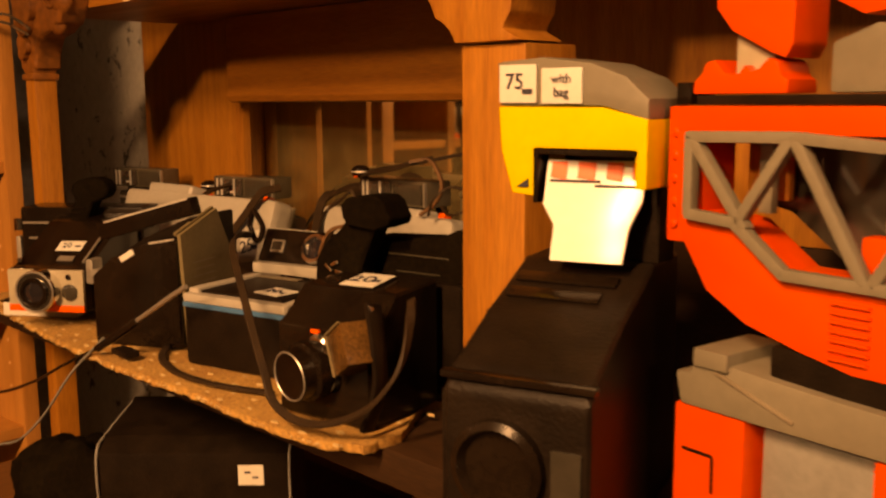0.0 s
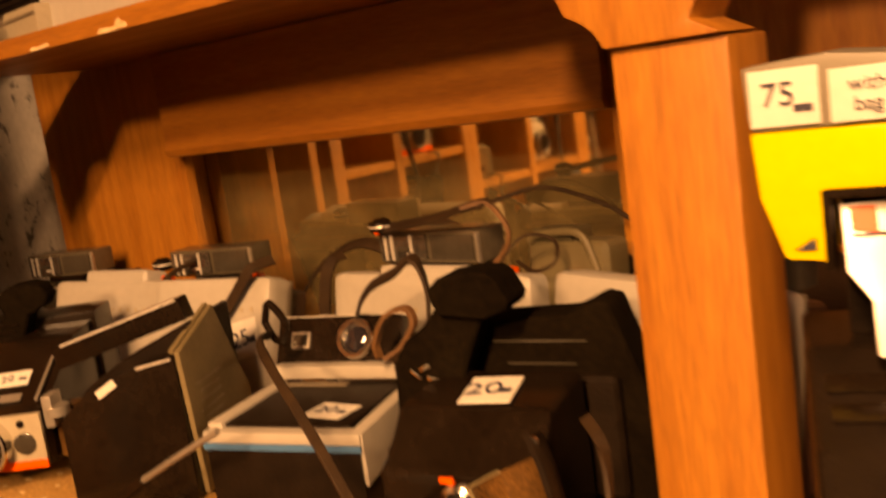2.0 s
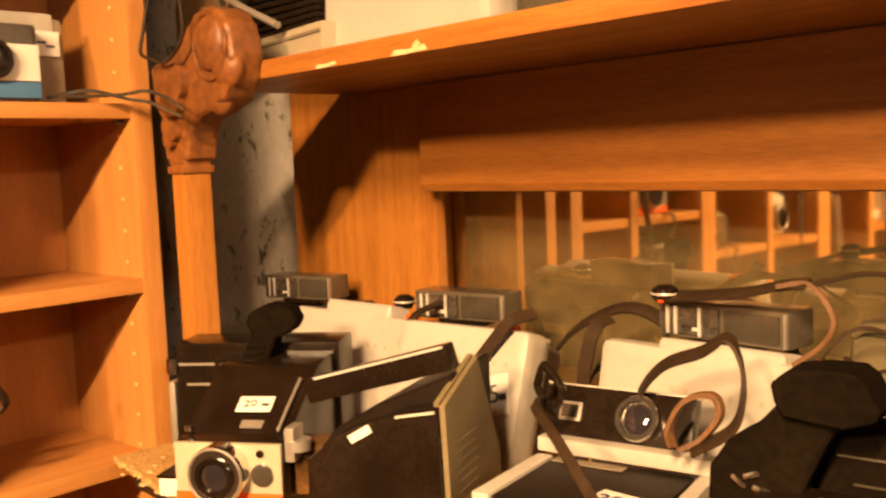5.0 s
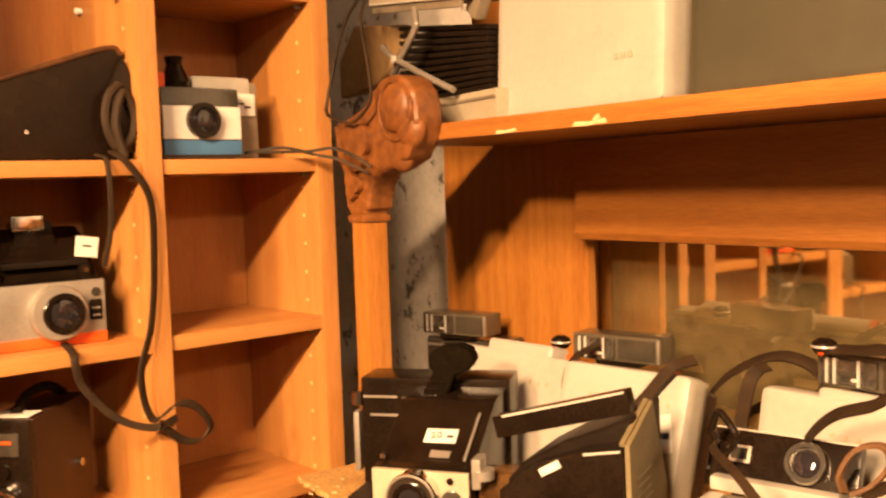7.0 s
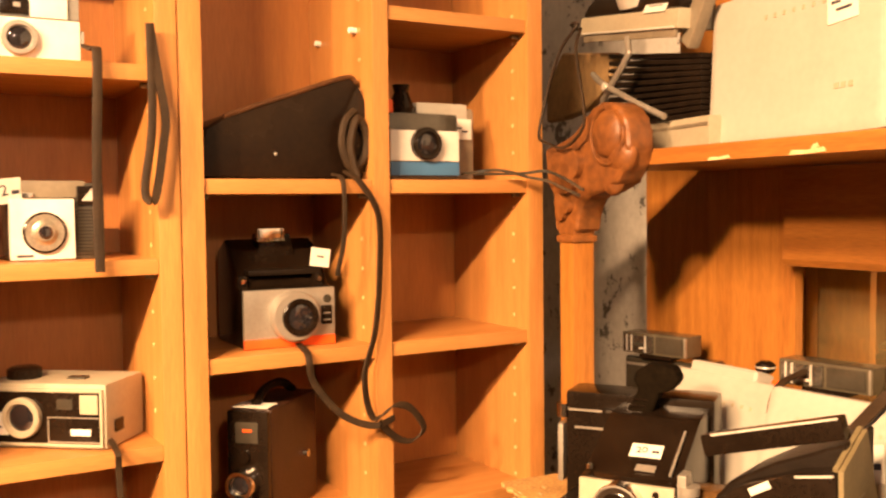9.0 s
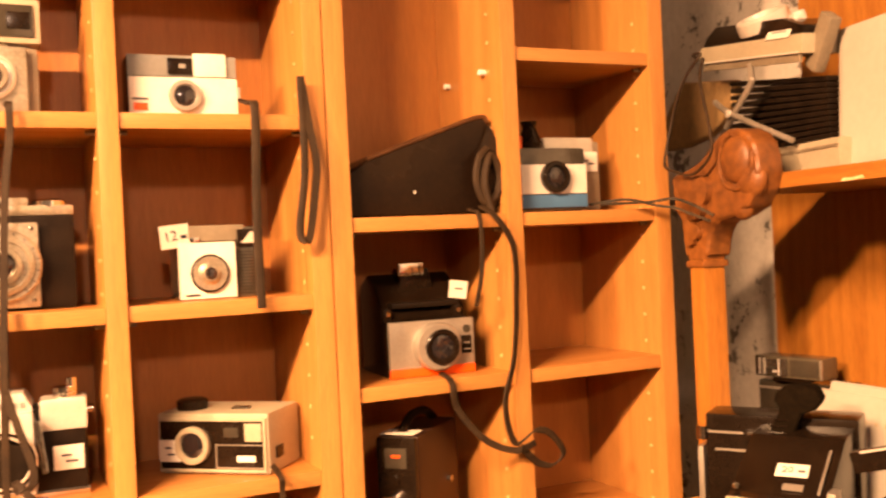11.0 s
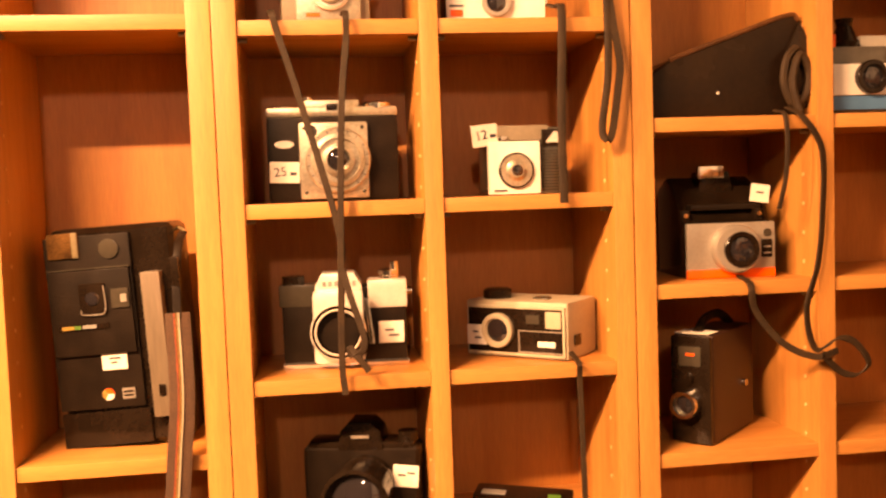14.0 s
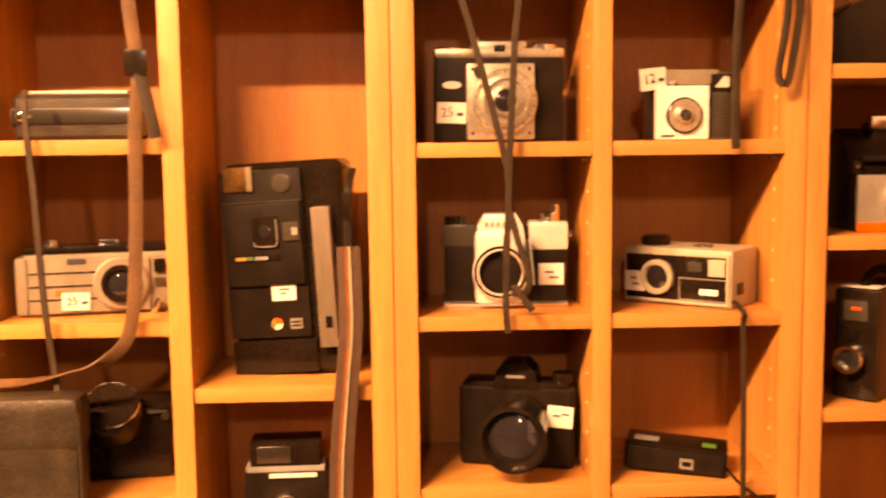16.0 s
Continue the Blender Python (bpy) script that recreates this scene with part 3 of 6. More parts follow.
def bakelite_camera():
    t = thing("rangefinder_camera", pose(-0.545, 1.342, 1.4075, 0, 0, 13), "grey-fronted bakelite camera with a price sticker", "camera", "old cameras on the shelves")
    part("body", box(0.156, 0.045, 0.066, (0, 0.024, 0), 0.01, seg=3), "grey_brown", t)
    part("top_plate", box(0.15, 0.04, 0.008, (0, 0.024, 0.066), 0.003), "black", t)
    part("face_plate", box(0.118, 0.004, 0.056, (-0.008, 0.0, 0.004), 0.0015), "grey_brown", t)
    for k in range(3):
        part("groove", box(0.07, 0.001, 0.0012, (-0.035, -0.0025, 0.018 + 0.014 * k), 0), "black", t)
    part("end_cap", box(0.012, 0.05, 0.06, (-0.077, 0.024, 0.003), 0.004), "grey_brown", t)
    part("lens_collar", lathe([(0.0285, 0), (0.0285, 0.006), (0.026, 0.008), (0.020, 0.008)], (0.022, -0.001, 0.034), "-y", 36), "grey_brown", t)
    lens(t, (0.022, -0.007, 0.034), 0.020, 0.008, "black")
    part("finder_window", box(0.012, 0.002, 0.014, (0.062, -0.0015, 0.044), 0.001), "black", t)
    part("cell_window", box(0.012, 0.002, 0.008, (0.062, -0.0015, 0.030), 0.001), "smoke", t)
    part("name_bar", box(0.018, 0.001, 0.005, (-0.022, -0.0026, 0.056), 0), "ink", t)
    part("shutter_lever", box(0.006, 0.006, 0.02, (0.048, -0.006, 0.02), 0.002, pose(0, 0, 0, 0, 25)), "chrome", t)
    part("red_mark", box(0.008, 0.001, 0.006, (-0.04, -0.0028, 0.022), 0), "orange_red", t)
    tag_bars(t, flat(-0.024, -0.0035, 0.016, 0, 2), 0.028, 0.019, text="25")
    part("rewind_knob", lathe([(0.010, 0), (0.010, 0.006), (0.008, 0.007)], (-0.05, 0.024, 0.074), "z"), "chrome", t)
    part("accessory_shoe", box(0.02, 0.018, 0.005, (0.01, 0.024, 0.074), 0.001), "chrome", t)


def cased_camera():
    t = thing("cased_camera", pose(-0.54, 1.335, 1.2255, 0, 0, 8), "camera in a glossy black leather case", "camera", "old cameras on the shelves")
    part("case", box(0.135, 0.06, 0.085, (0, 0.034, 0), 0.014, seg=3), "black", t)
    part("case_nose", lathe([(0.03, 0), (0.03, 0.030), (0.0275, 0.034), (0.0, 0.035)], (0, 0, 0), "-y", 32, pose(0.006, 0.004, 0.066, -48)), "black", t)
    # Highlight round the nose added as a thin chrome ring.
    part("nose_rim", hoop(0.0285, 0.0009, (0, -0.0335, 0), pose(0.006, 0.004, 0.066, -48), 40), "chrome", t, "chrome ring standing in for the highlight on the rim")
    part("snap", lathe([(0.004, 0), (0.004, 0.004)], (0.058, 0.004, 0.07)), "chrome", t)
    part("lid_catch", box(0.020, 0.004, 0.003, (0.050, 0.002, 0.074), 0.001), "chrome", t)
    p = thing("leather_pouch", pose(-0.615, 1.262, 1.2255), "soft black leather camera pouch hanging on a strap", "pouch")
    part("pouch_body", box(0.148, 0.038, 0.12, (0, 0, -0.005), 0.018, seg=4), "leather", p)
    part("flap", box(0.152, 0.042, 0.055, (0, 0, 0.063), 0.016, seg=4), "leather", p)
    part("piping", tube([(0.074, -0.015, 0.0), (0.0745, -0.016, 0.06), (0.0745, -0.017, 0.10)], 0.0018), "leather", p)


def instant_camera_upright():
    t = thing("instant_camera", pose(-0.352, 1.345, 1.3375, 0, -3.0, -7), "large black instant camera standing on its end", "camera", "old cameras on the shelves")
    part("body", box(0.130, 0.062, 0.230, (0.012, 0.034, 0), 0.014, seg=3), "black", t)
    part("raised_panel", box(0.084, 0.005, 0.088, (-0.011, -0.004, 0.099), 0.003), "black_matt", t)
    part("panel_step", box(0.086, 0.003, 0.0015, (-0.011, -0.0045, 0.1875), 0.0005), "smoke", t)
    part("front_panel", box(0.088, 0.006, 0.180, (-0.011, 0.001, 0.042), 0.002), "black_matt", t)
    part("lower_panel", box(0.092, 0.005, 0.036, (-0.009, 0.0015, 0.003), 0.002), "black", t)
    f = part("flash_window", box(0.032, 0.003, 0.026, (-0.034, -0.003, 0.200), 0.001), "cube_clear", t, "yellowed flash window")
    part("flash_bar", box(0.006, 0.003, 0.026, (-0.022, -0.0035, 0.200), 0.001), "manila", f)
    part("sensor_window", lathe([(0.010, 0), (0.010, 0.003), (0.008, 0.0035)], (0.012, -0.001, 0.207)), "smoke", t)
    part("slot", box(0.028, 0.002, 0.0025, (0.011, -0.0025, 0.186), 0), "silver", t)
    w = part("lens_window", box(0.027, 0.005, 0.032, (-0.008, -0.0065, 0.141), 0.006, seg=3), "black", t)
    part("window_rim", tube([(-0.020, -0.0095, 0.146), (-0.019, -0.0095, 0.142), (-0.008, -0.0095, 0.1408), (0.003, -0.0095, 0.142), (0.0052, -0.0095, 0.152), (0.0045, -0.0095, 0.170)], 0.0007, 6), "silver", w)
    part("lens_glass", lathe([(0.0075, 0), (0.006, 0.002), (0.001, 0.003)], (-0.008, -0.0088, 0.157), "-y", 24), "glass_lens", w)
    v = part("viewfinder", box(0.018, 0.004, 0.02, (0.020, -0.0070, 0.146), 0.0015), "smoke", t)
    # Glint in the finder glass, modelled as a small silver plate.
    part("viewfinder_glint", box(0.006, 0.001, 0.008, (0.024, -0.0095, 0.152), 0), "silver", v)
    part("nameplate", box(0.052, 0.002, 0.006, (-0.020, -0.0068, 0.126), 0.0005), "black", t)
    for x, w, c in ((-0.036, 0.012, "worn_yellow"), (-0.026, 0.006, "green"), (-0.014, 0.014, "grey")):
        part("colour_stripe", box(w, 0.001, 0.0035, (x, -0.0082, 0.1272), 0), c, t)
    tag_bars(t, flat(0.006, -0.0030, 0.093, 0, 0), 0.026, 0.022, ((0.3, 0.75, 0.5), (0.35, 0.6, 0.3)))
    for k, c in enumerate(("orange_red", "worn_yellow", "paper")):
        part("badge_segment", prism([(0, 0), *[(0.0062 * math.cos(a), 0.0062 * math.sin(a)) for a in np.linspace(2.1 * k, 2.1 * k + 2.1, 8)]], 0.001, 0, "xz", 0, m=flat(-0.004, -0.0035, 0.057)), c, t)
    e = part("emblem", box(0.013, 0.001, 0.011, (0.017, -0.0028, 0.051), 0), "silver", t)
    part("emblem_bar", join(box(0.010, 0.001, 0.002, (0.017, -0.0034, 0.0535), 0), box(0.010, 0.001, 0.002, (0.017, -0.0034, 0.0575), 0)), "black", e)
    hb = part("handle_bar", box(0.020, 0.016, 0.150, (0.0525, -0.002, 0.030), 0.003), "bar_grey", t, "brushed grey handle bar")
    part("bar_slot", box(0.007, 0.002, 0.012, (0.054, -0.0105, 0.052), 0.001), "black", hb)
    part("lug", tube([(0.076, 0.03, 0.222), (0.084, 0.02, 0.219), (0.090, 0.000, 0.217)], 0.0016), "manila", t)
    part("strap_end", ribbon([(0.090, -0.004, 0.217), (0.0905, -0.030, 0.205), (0.089, -0.044, 0.175), (0.088, -0.051, 0.135)], 0.008, 0.002, (1, 0.25, 0)), "black_matt", t)
    s = part("neck_strap", ribbon([(0.088, -0.050, 0.14), (0.086, -0.056, 0.06), (0.078, -0.058, 0.0), (0.068, -0.059, -0.07), (0.060, -0.058, -0.15)], 0.024, 0.002, (1, 0.25, 0)), "woven_strap", t, "brown woven strap with red, yellow and pale stripes")
    for off, w, c in ((-0.0030, 0.0016, "worn_red"), (-0.0010, 0.0010, "worn_yellow"), (0.0012, 0.0018, "putty")):
        part("strap_stripe", ribbon([(0.088 + off, -0.0515, 0.14), (0.086 + off, -0.0575, 0.06), (0.078 + off, -0.0595, 0.0), (0.068 + off, -0.0605, -0.07), (0.060 + off, -0.0595, -0.15)], w, 0.002, (1, 0.25, 0)), c, s)
    part("strap_clip", box(0.008, 0.005, 0.03, (0.089, -0.046, 0.165), 0.002), "black", t)


def flash_camera():
    t = thing("flash_camera", pose(-0.354, 1.335, 1.158, 0, 0, 2), "small black camera with a flash on top", "camera", "old cameras on the shelves")
    part("body", box(0.09, 0.04, 0.078, (0, 0.02, 0), 0.006), "black_matt", t)
    part("flash_head", box(0.076, 0.04, 0.03, (0, 0.02, 0.079), 0.004), "black", t)
    part("reflector", box(0.036, 0.003, 0.018, (-0.012, -0.0005, 0.086), 0.002), "chrome", t)
    part("top_plate", box(0.084, 0.042, 0.006, (0, 0.02, 0.076), 0.001), "grey", t)
    part("accent", box(0.05, 0.002, 0.004, (0.008, -0.0015, 0.070), 0), "white", t)
    lens(t, (0.0, 0.0, 0.035), 0.018, 0.012)


def box_camera_white_face():
    t = thing("box_camera", pose(-0.122, 1.325, 1.7645, 0, 0, 2), "small grey box camera with a wide flash on top", "camera", "old cameras on the shelves")
    part("body", box(0.092, 0.056, 0.066, (0.002, 0.034, 0), 0.008), "grey_brown", t)
    f = part("face_plate", box(0.066, 0.010, 0.062, (0.004, 0, 0.002), 0.004), "aged_metal", t)
    part("face_mark", box(0.014, 0.001, 0.004, (-0.012, -0.0055, 0.008), 0), "orange_red", f)
    part("lens_collar", lathe([(0.021, 0), (0.021, 0.006), (0.018, 0.008), (0.0165, 0.005), (0.012, 0.005)], (0.006, -0.004, 0.035), "-y", 32), "bright", t)
    lens(t, (0.006, -0.006, 0.035), 0.0145, 0.009, "grey_brown")
    h = part("flash_head", box(0.108, 0.032, 0.042, (-0.003, 0.024, 0.069), 0.004), "putty", t, "wide flash head with a pale rim")
    part("flash_neck", box(0.050, 0.028, 0.006, (-0.003, 0.026, 0.0645), 0.001), "grey_brown", h)
    part("flash_window", box(0.096, 0.003, 0.030, (-0.003, 0.0075, 0.075), 0.001), "smoke", h)
    part("flash_reflector", box(0.034, 0.003, 0.028, (-0.004, 0.0065, 0.076), 0.002), "bright", h)
    part("flash_battery_mark", box(0.018, 0.002, 0.010, (-0.036, 0.0062, 0.084), 0.001), "silver", h)
    part("flash_slot", box(0.020, 0.002, 0.016, (0.032, 0.0062, 0.082), 0.001), "black", h)


def cartridge_camera_white():
    t = thing("cartridge_camera", pose(0.056, 1.325, 1.7645, 0, 0, 0), "white and black cartridge camera with a flash cube socket", "camera", "old cameras on the shelves")
    part("body", box(0.106, 0.04, 0.062, (0, 0.022, 0), 0.004), "black", t)
    f = part("face_plate", box(0.105, 0.006, 0.039, (0, 0, 0.001), 0.002), "white", t)
    part("face_mark", box(0.013, 0.001, 0.007, (-0.042, -0.0035, 0.007), 0), "orange_red", f)
    part("face_line", box(0.015, 0.001, 0.002, (-0.042, -0.0035, 0.017), 0), "ink", f)
    part("top_band", box(0.105, 0.003, 0.021, (0, 0.002, 0.041), 0.001), "grey", t)
    part("flash_window", box(0.032, 0.004, 0.023, (0.026, -0.0005, 0.041), 0.001), "white", t)
    v = part("viewfinder", box(0.024, 0.004, 0.016, (-0.003, -0.0002, 0.043), 0.001), "black", t)
    # Reflected light in the finder, set in as a silver plate.
    part("viewfinder_glint", box(0.006, 0.001, 0.004, (-0.001, -0.0025, 0.049), 0), "silver", v)
    lens(t, (0.0, -0.002, 0.021), 0.0155, 0.008, "silver")
    part("strap_lug", box(0.005, 0.008, 0.012, (0.056, 0.015, 0.022), 0.001), "chrome", t)


def viewfinder_camera():
    t = thing("viewfinder_camera", pose(-0.122, 1.345, 1.5845, 0, 0, 1), "black camera with chrome top and round silver lens plate", "camera", "old cameras on the shelves")
    part("body", box(0.138, 0.036, 0.090, (0.004, 0.020, 0), 0.006), "black_matt", t)
    part("top_plate", box(0.138, 0.030, 0.010, (0.004, 0.02, 0.0895), 0.003), "aged_metal", t)
    part("finder_block", box(0.058, 0.026, 0.014, (0.004, 0.019, 0.093), 0.003), "aged_metal", t)
    part("finder_window", join(box(0.012, 0.003, 0.007, (0.004, 0.005, 0.096), 0.001)), "black", t)
    part("winding_knob", lathe([(0.014, 0), (0.014, 0.009), (0.012, 0.010)], (-0.05, 0.02, 0.0915), "z"), "chrome", t)
    part("shutter_button", lathe([(0.007, 0), (0.007, 0.006), (0.004, 0.010)], (-0.022, 0.02, 0.105), "z", 20), "chrome", t)
    part("side_knob", lathe([(0.015, 0), (0.015, 0.006), (0.012, 0.008)], (0.052, 0.02, 0.0975), "z"), "chrome", t)
    f = part("face_plate", box(0.072, 0.008, 0.080, (0.004, -0.002, 0.003), 0.006), "aged_metal", t)
    d = part("lens_dial", lathe([(0.034, 0), (0.034, 0.005), (0.0325, 0.006), (0.028, 0.006), (0.0275, 0.009), (0.023, 0.010), (0.0225, 0.007), (0.017, 0.007), (0.0165, 0.013), (0.0125, 0.014), (0.012, 0.010), (0.003, 0.010)], (0.008, -0.005, 0.043), "-y", 40), "aged_metal", f, "ribbed silver lens dial")
    part("lens_glass", lathe([(0.0115, 0.0102), (0.008, 0.0125), (0.001, 0.013)], (0.008, -0.005, 0.043)), "glass_lens", d)
    part("speed_dial", lathe([(0.006, 0), (0.006, 0.004)], (-0.019, -0.005, 0.074)), "chrome", f)
    part("emblem", lathe([(0.008, 0), (0.008, 0.0012), (0.0068, 0.0016), (0.0064, 0.0008)], (0, 0, 0), "-y", 24, pose(-0.047, 0.0022, 0.061) @ Matrix.Diagonal((1.25, 1, 0.5, 1))), "bright", t)
    for x, z in ((-0.026, 0.010), (0.034, 0.010), (-0.026, 0.077), (0.034, 0.077)):
        part("screw", lathe([(0.0020, 0), (0.0020, 0.0008), (0.0012, 0.0012)], (x, -0.0058, z), "-y", 12), "smoke", f)
    ticks = [box(0.0007, 0.0006, 0.0034, (0, 0, 0.0290), 0, pose(0.008, -0.0112, 0.043, 0, a)) for a in range(-140, 141, 20)]
    part("dial_scale", join(*ticks), "ink", d, "engraved scale marks")
    part("finder_eye", box(0.006, 0.002, 0.004, (0.004, 0.003, 0.0975), 0.0005), "glass_lens", t)
    tag_bars(t, flat(-0.048, 0.0012, 0.032, 0, 2), 0.031, 0.022, ((0.12, 0.45, 0.5), (0.5, 0.75, 0.45), (0.55, 0.9, 0.7)), text="25")


def small_box_camera():
    t = thing("compact_camera", pose(0.086, 1.335, 1.5845, 0, 0, 1), "small black camera with a square white front", "camera", "old cameras on the shelves")
    part("body", box(0.084, 0.046, 0.072, (0.0, 0.028, 0), 0.004), "smoke", t)
    part("top_band", box(0.062, 0.012, 0.016, (-0.006, 0.004, 0.058), 0.002), "grey_brown", t)
    part("side_plate", box(0.028, 0.012, 0.072, (0.028, 0.004, 0), 0.003), "smoke", t)
    k = part("viewfinder", box(0.021, 0.004, 0.018, (0.028, -0.003, 0.051), 0.001), "black", t)
    part("viewfinder_glass", prism([(0.0205, 0.055), (0.0355, 0.055), (0.0355, 0.0655), (0.030, 0.0665)], 0.001, 0, "xz", -0.0058), "bright", k)
    part("side_texture", join(*[box(0.024, 0.0008, 0.0010, (0.028, -0.0022, 0.004 + 0.0032 * q), 0) for q in range(14)]), "black_matt", t)
    f = part("face_plate", box(0.056, 0.010, 0.056, (-0.014, -0.002, 0.001), 0.002), "white", t)
    part("shutter_button", box(0.010, 0.006, 0.005, (-0.026, -0.002, 0.0575), 0.001), "chrome", t)
    part("face_mark", box(0.014, 0.001, 0.002, (-0.030, -0.0075, 0.004), 0), "ink", f)
    part("lens_mount", lathe([(0.019, 0), (0.019, 0.005), (0.0175, 0.006)], (-0.013, -0.005, 0.026)), "black", f)
    part("lens_glass", lathe([(0.0170, 0.0062), (0.0150, 0.0050), (0.0085, 0.0075), (0.0075, 0.0105), (0.0005, 0.0108)], (-0.013, -0.005, 0.026)), "aged_metal", f)
    part("lens_eye", lathe([(0.0062, 0.0105), (0.004, 0.0125), (0.0005, 0.0128)], (-0.013, -0.005, 0.026)), "glass_lens", f)
    tag_bars(t, flat(-0.045, -0.004, 0.064, 0, -6, 10), 0.030, 0.023, ((0.3, 0.65, 0.6), (0.4, 0.7, 0.35)), text="12")


def slr_camera_chrome():
    t = thing("reflex_camera", pose(-0.118, 1.340, 1.4078, 0, 0, -4), "chrome and black reflex camera body without a lens", "camera", "old cameras on the shelves")
    part("body", box(0.132, 0.036, 0.082, (0.004, 0.022, 0.004), 0.006), "black_matt", t)
    part("base_plate", box(0.134, 0.038, 0.007, (0.004, 0.022, 0), 0.002), "chrome", t)
    part("top_plate", join(box(0.040, 0.038, 0.024, (-0.045, 0.022, 0.066), 0.004)), "smoke", t)
    part("top_plate", box(0.042, 0.038, 0.030, (0.050, 0.022, 0.062), 0.004), "bright", t, "satin chrome shoulder")
    part("prism_hump", prism([(-0.027, 0.062), (-0.026, 0.088), (-0.019, 0.101), (0.016, 0.101), (0.023, 0.088), (0.026, 0.062)], 0.046, 0.003, "xz", -0.002), "bright", t)
    part("hump_line", box(0.05, 0.001, 0.0012, (0, -0.0025, 0.082), 0), "black", t)
    for q in range(6):
        part("name_bar", box(0.0034, 0.001, 0.0052, (-0.016 + 0.0062 * q, -0.0027, 0.0875), 0), "grey", t)
    part("winder", lathe([(0.011, 0), (0.011, 0.003), (0.0095, 0.004), (0.0115, 0.005), (0.0115, 0.009), (0.009, 0.010)], (0.052, 0.02, 0.092), "z", 24), "chrome", t)
    part("shutter_button", lathe([(0.005, 0), (0.005, 0.016)], (0.058, 0.018, 0.094), "z", 16), "chrome", t)
    part("rewind_knob", lathe([(0.012, 0), (0.012, 0.008)], (-0.05, 0.02, 0.090), "z", 20), "black", t)
    f = part("mirror_box", box(0.054, 0.018, 0.078, (-0.002, -0.004, 0.006), 0.008), "bright", t)
    part("mount_ring", lathe([(0.0285, 0), (0.0285, 0.010), (0.027, 0.012), (0.0225, 0.012), (0.022, 0.004), (0.005, 0.003)], (-0.002, -0.010, 0.041), "-y", 40), "black", f)
    part("mount_hole", lathe([(0.0215, 0.0042), (0.001, 0.0045)], (-0.002, -0.010, 0.041)), "black_matt", f)
    part("inner_ring", hoop(0.0236, 0.0012, (-0.002, -0.0224, 0.041), None, 40), "bright", f)
    part("outer_ring", hoop(0.0282, 0.0010, (-0.002, -0.0205, 0.041), None, 40), "bright", f)
    part("lever", box(0.006, 0.008, 0.05, (0.035, -0.008, 0.022), 0.003, pose(0, 0, 0, 0, -6)), "chrome", t)
    tag_bars(t, flat(0.053, 0.0030, 0.036, 0, 0), 0.027, 0.023, ((0.25, 0.6, 0.55), (0.4, 0.8, 0.3)))
    part("strap_lug", lathe([(0.004, 0), (0.004, 0.006)], (0.071, 0.02, 0.078), "x", 12), "chrome", t)


def cine_style_camera():
    t = thing("cartridge_camera", pose(0.070, 1.338, 1.4078, 0, 0, -40), "pale grey pocket camera with a wide striped front", "camera", "old cameras on the shelves")
    part("body", box(0.124, 0.074, 0.062, (0.0, 0.037, 0), 0.005), "putty", t)
    part("front_panel", box(0.116, 0.004, 0.050, (0, -0.0005, 0.005), 0.002), "black", t)
    fr = part("front_frame", join(box(0.118, 0.004, 0.003, (0, -0.0012, 0.003), 0.001), box(0.118, 0.004, 0.003, (0, -0.0012, 0.054), 0.001), box(0.003, 0.004, 0.054, (0.058, -0.0012, 0.003), 0.001)), "putty", t)
    lens(t, (-0.020, -0.001, 0.030), 0.019, 0.008, "putty")
    part("cell_window", box(0.018, 0.003, 0.018, (0.046, -0.002, 0.034), 0.001), "putty", t)
    part("finder_window", box(0.016, 0.003, 0.010, (0.022, -0.002, 0.038), 0.001), "smoke", t)
    n = part("nameplate", box(0.050, 0.003, 0.022, (0.030, -0.0015, 0.008), 0.001), "black", t)
    part("nameplate_rim", join(box(0.052, 0.002, 0.001, (0.030, -0.002, 0.030), 0), box(0.052, 0.002, 0.001, (0.030, -0.002, 0.007), 0), box(0.001, 0.002, 0.023, (0.005, -0.002, 0.0075), 0)), "silver", n)
    part("nameplate_bar", box(0.020, 0.001, 0.006, (0.038, -0.0035, 0.014), 0), "white", n)
    part("flash_socket", lathe([(0.016, 0), (0.016, 0.010), (0.012, 0.012)], (-0.036, 0.026, 0.061), "z"), "black", t)
    part("slide_button", box(0.018, 0.010, 0.003, (0.020, 0.026, 0.0615), 0.001), "smoke", t)
    part("socket", box(0.003, 0.016, 0.012, (0.062, 0.022, 0.014), 0.001), "black", t)
    tag_bars(t, flat(-0.047, -0.0035, 0.024, 0, 0), 0.024, 0.022, ((0.3, 0.6, 0.6), (0.4, 0.75, 0.3)))


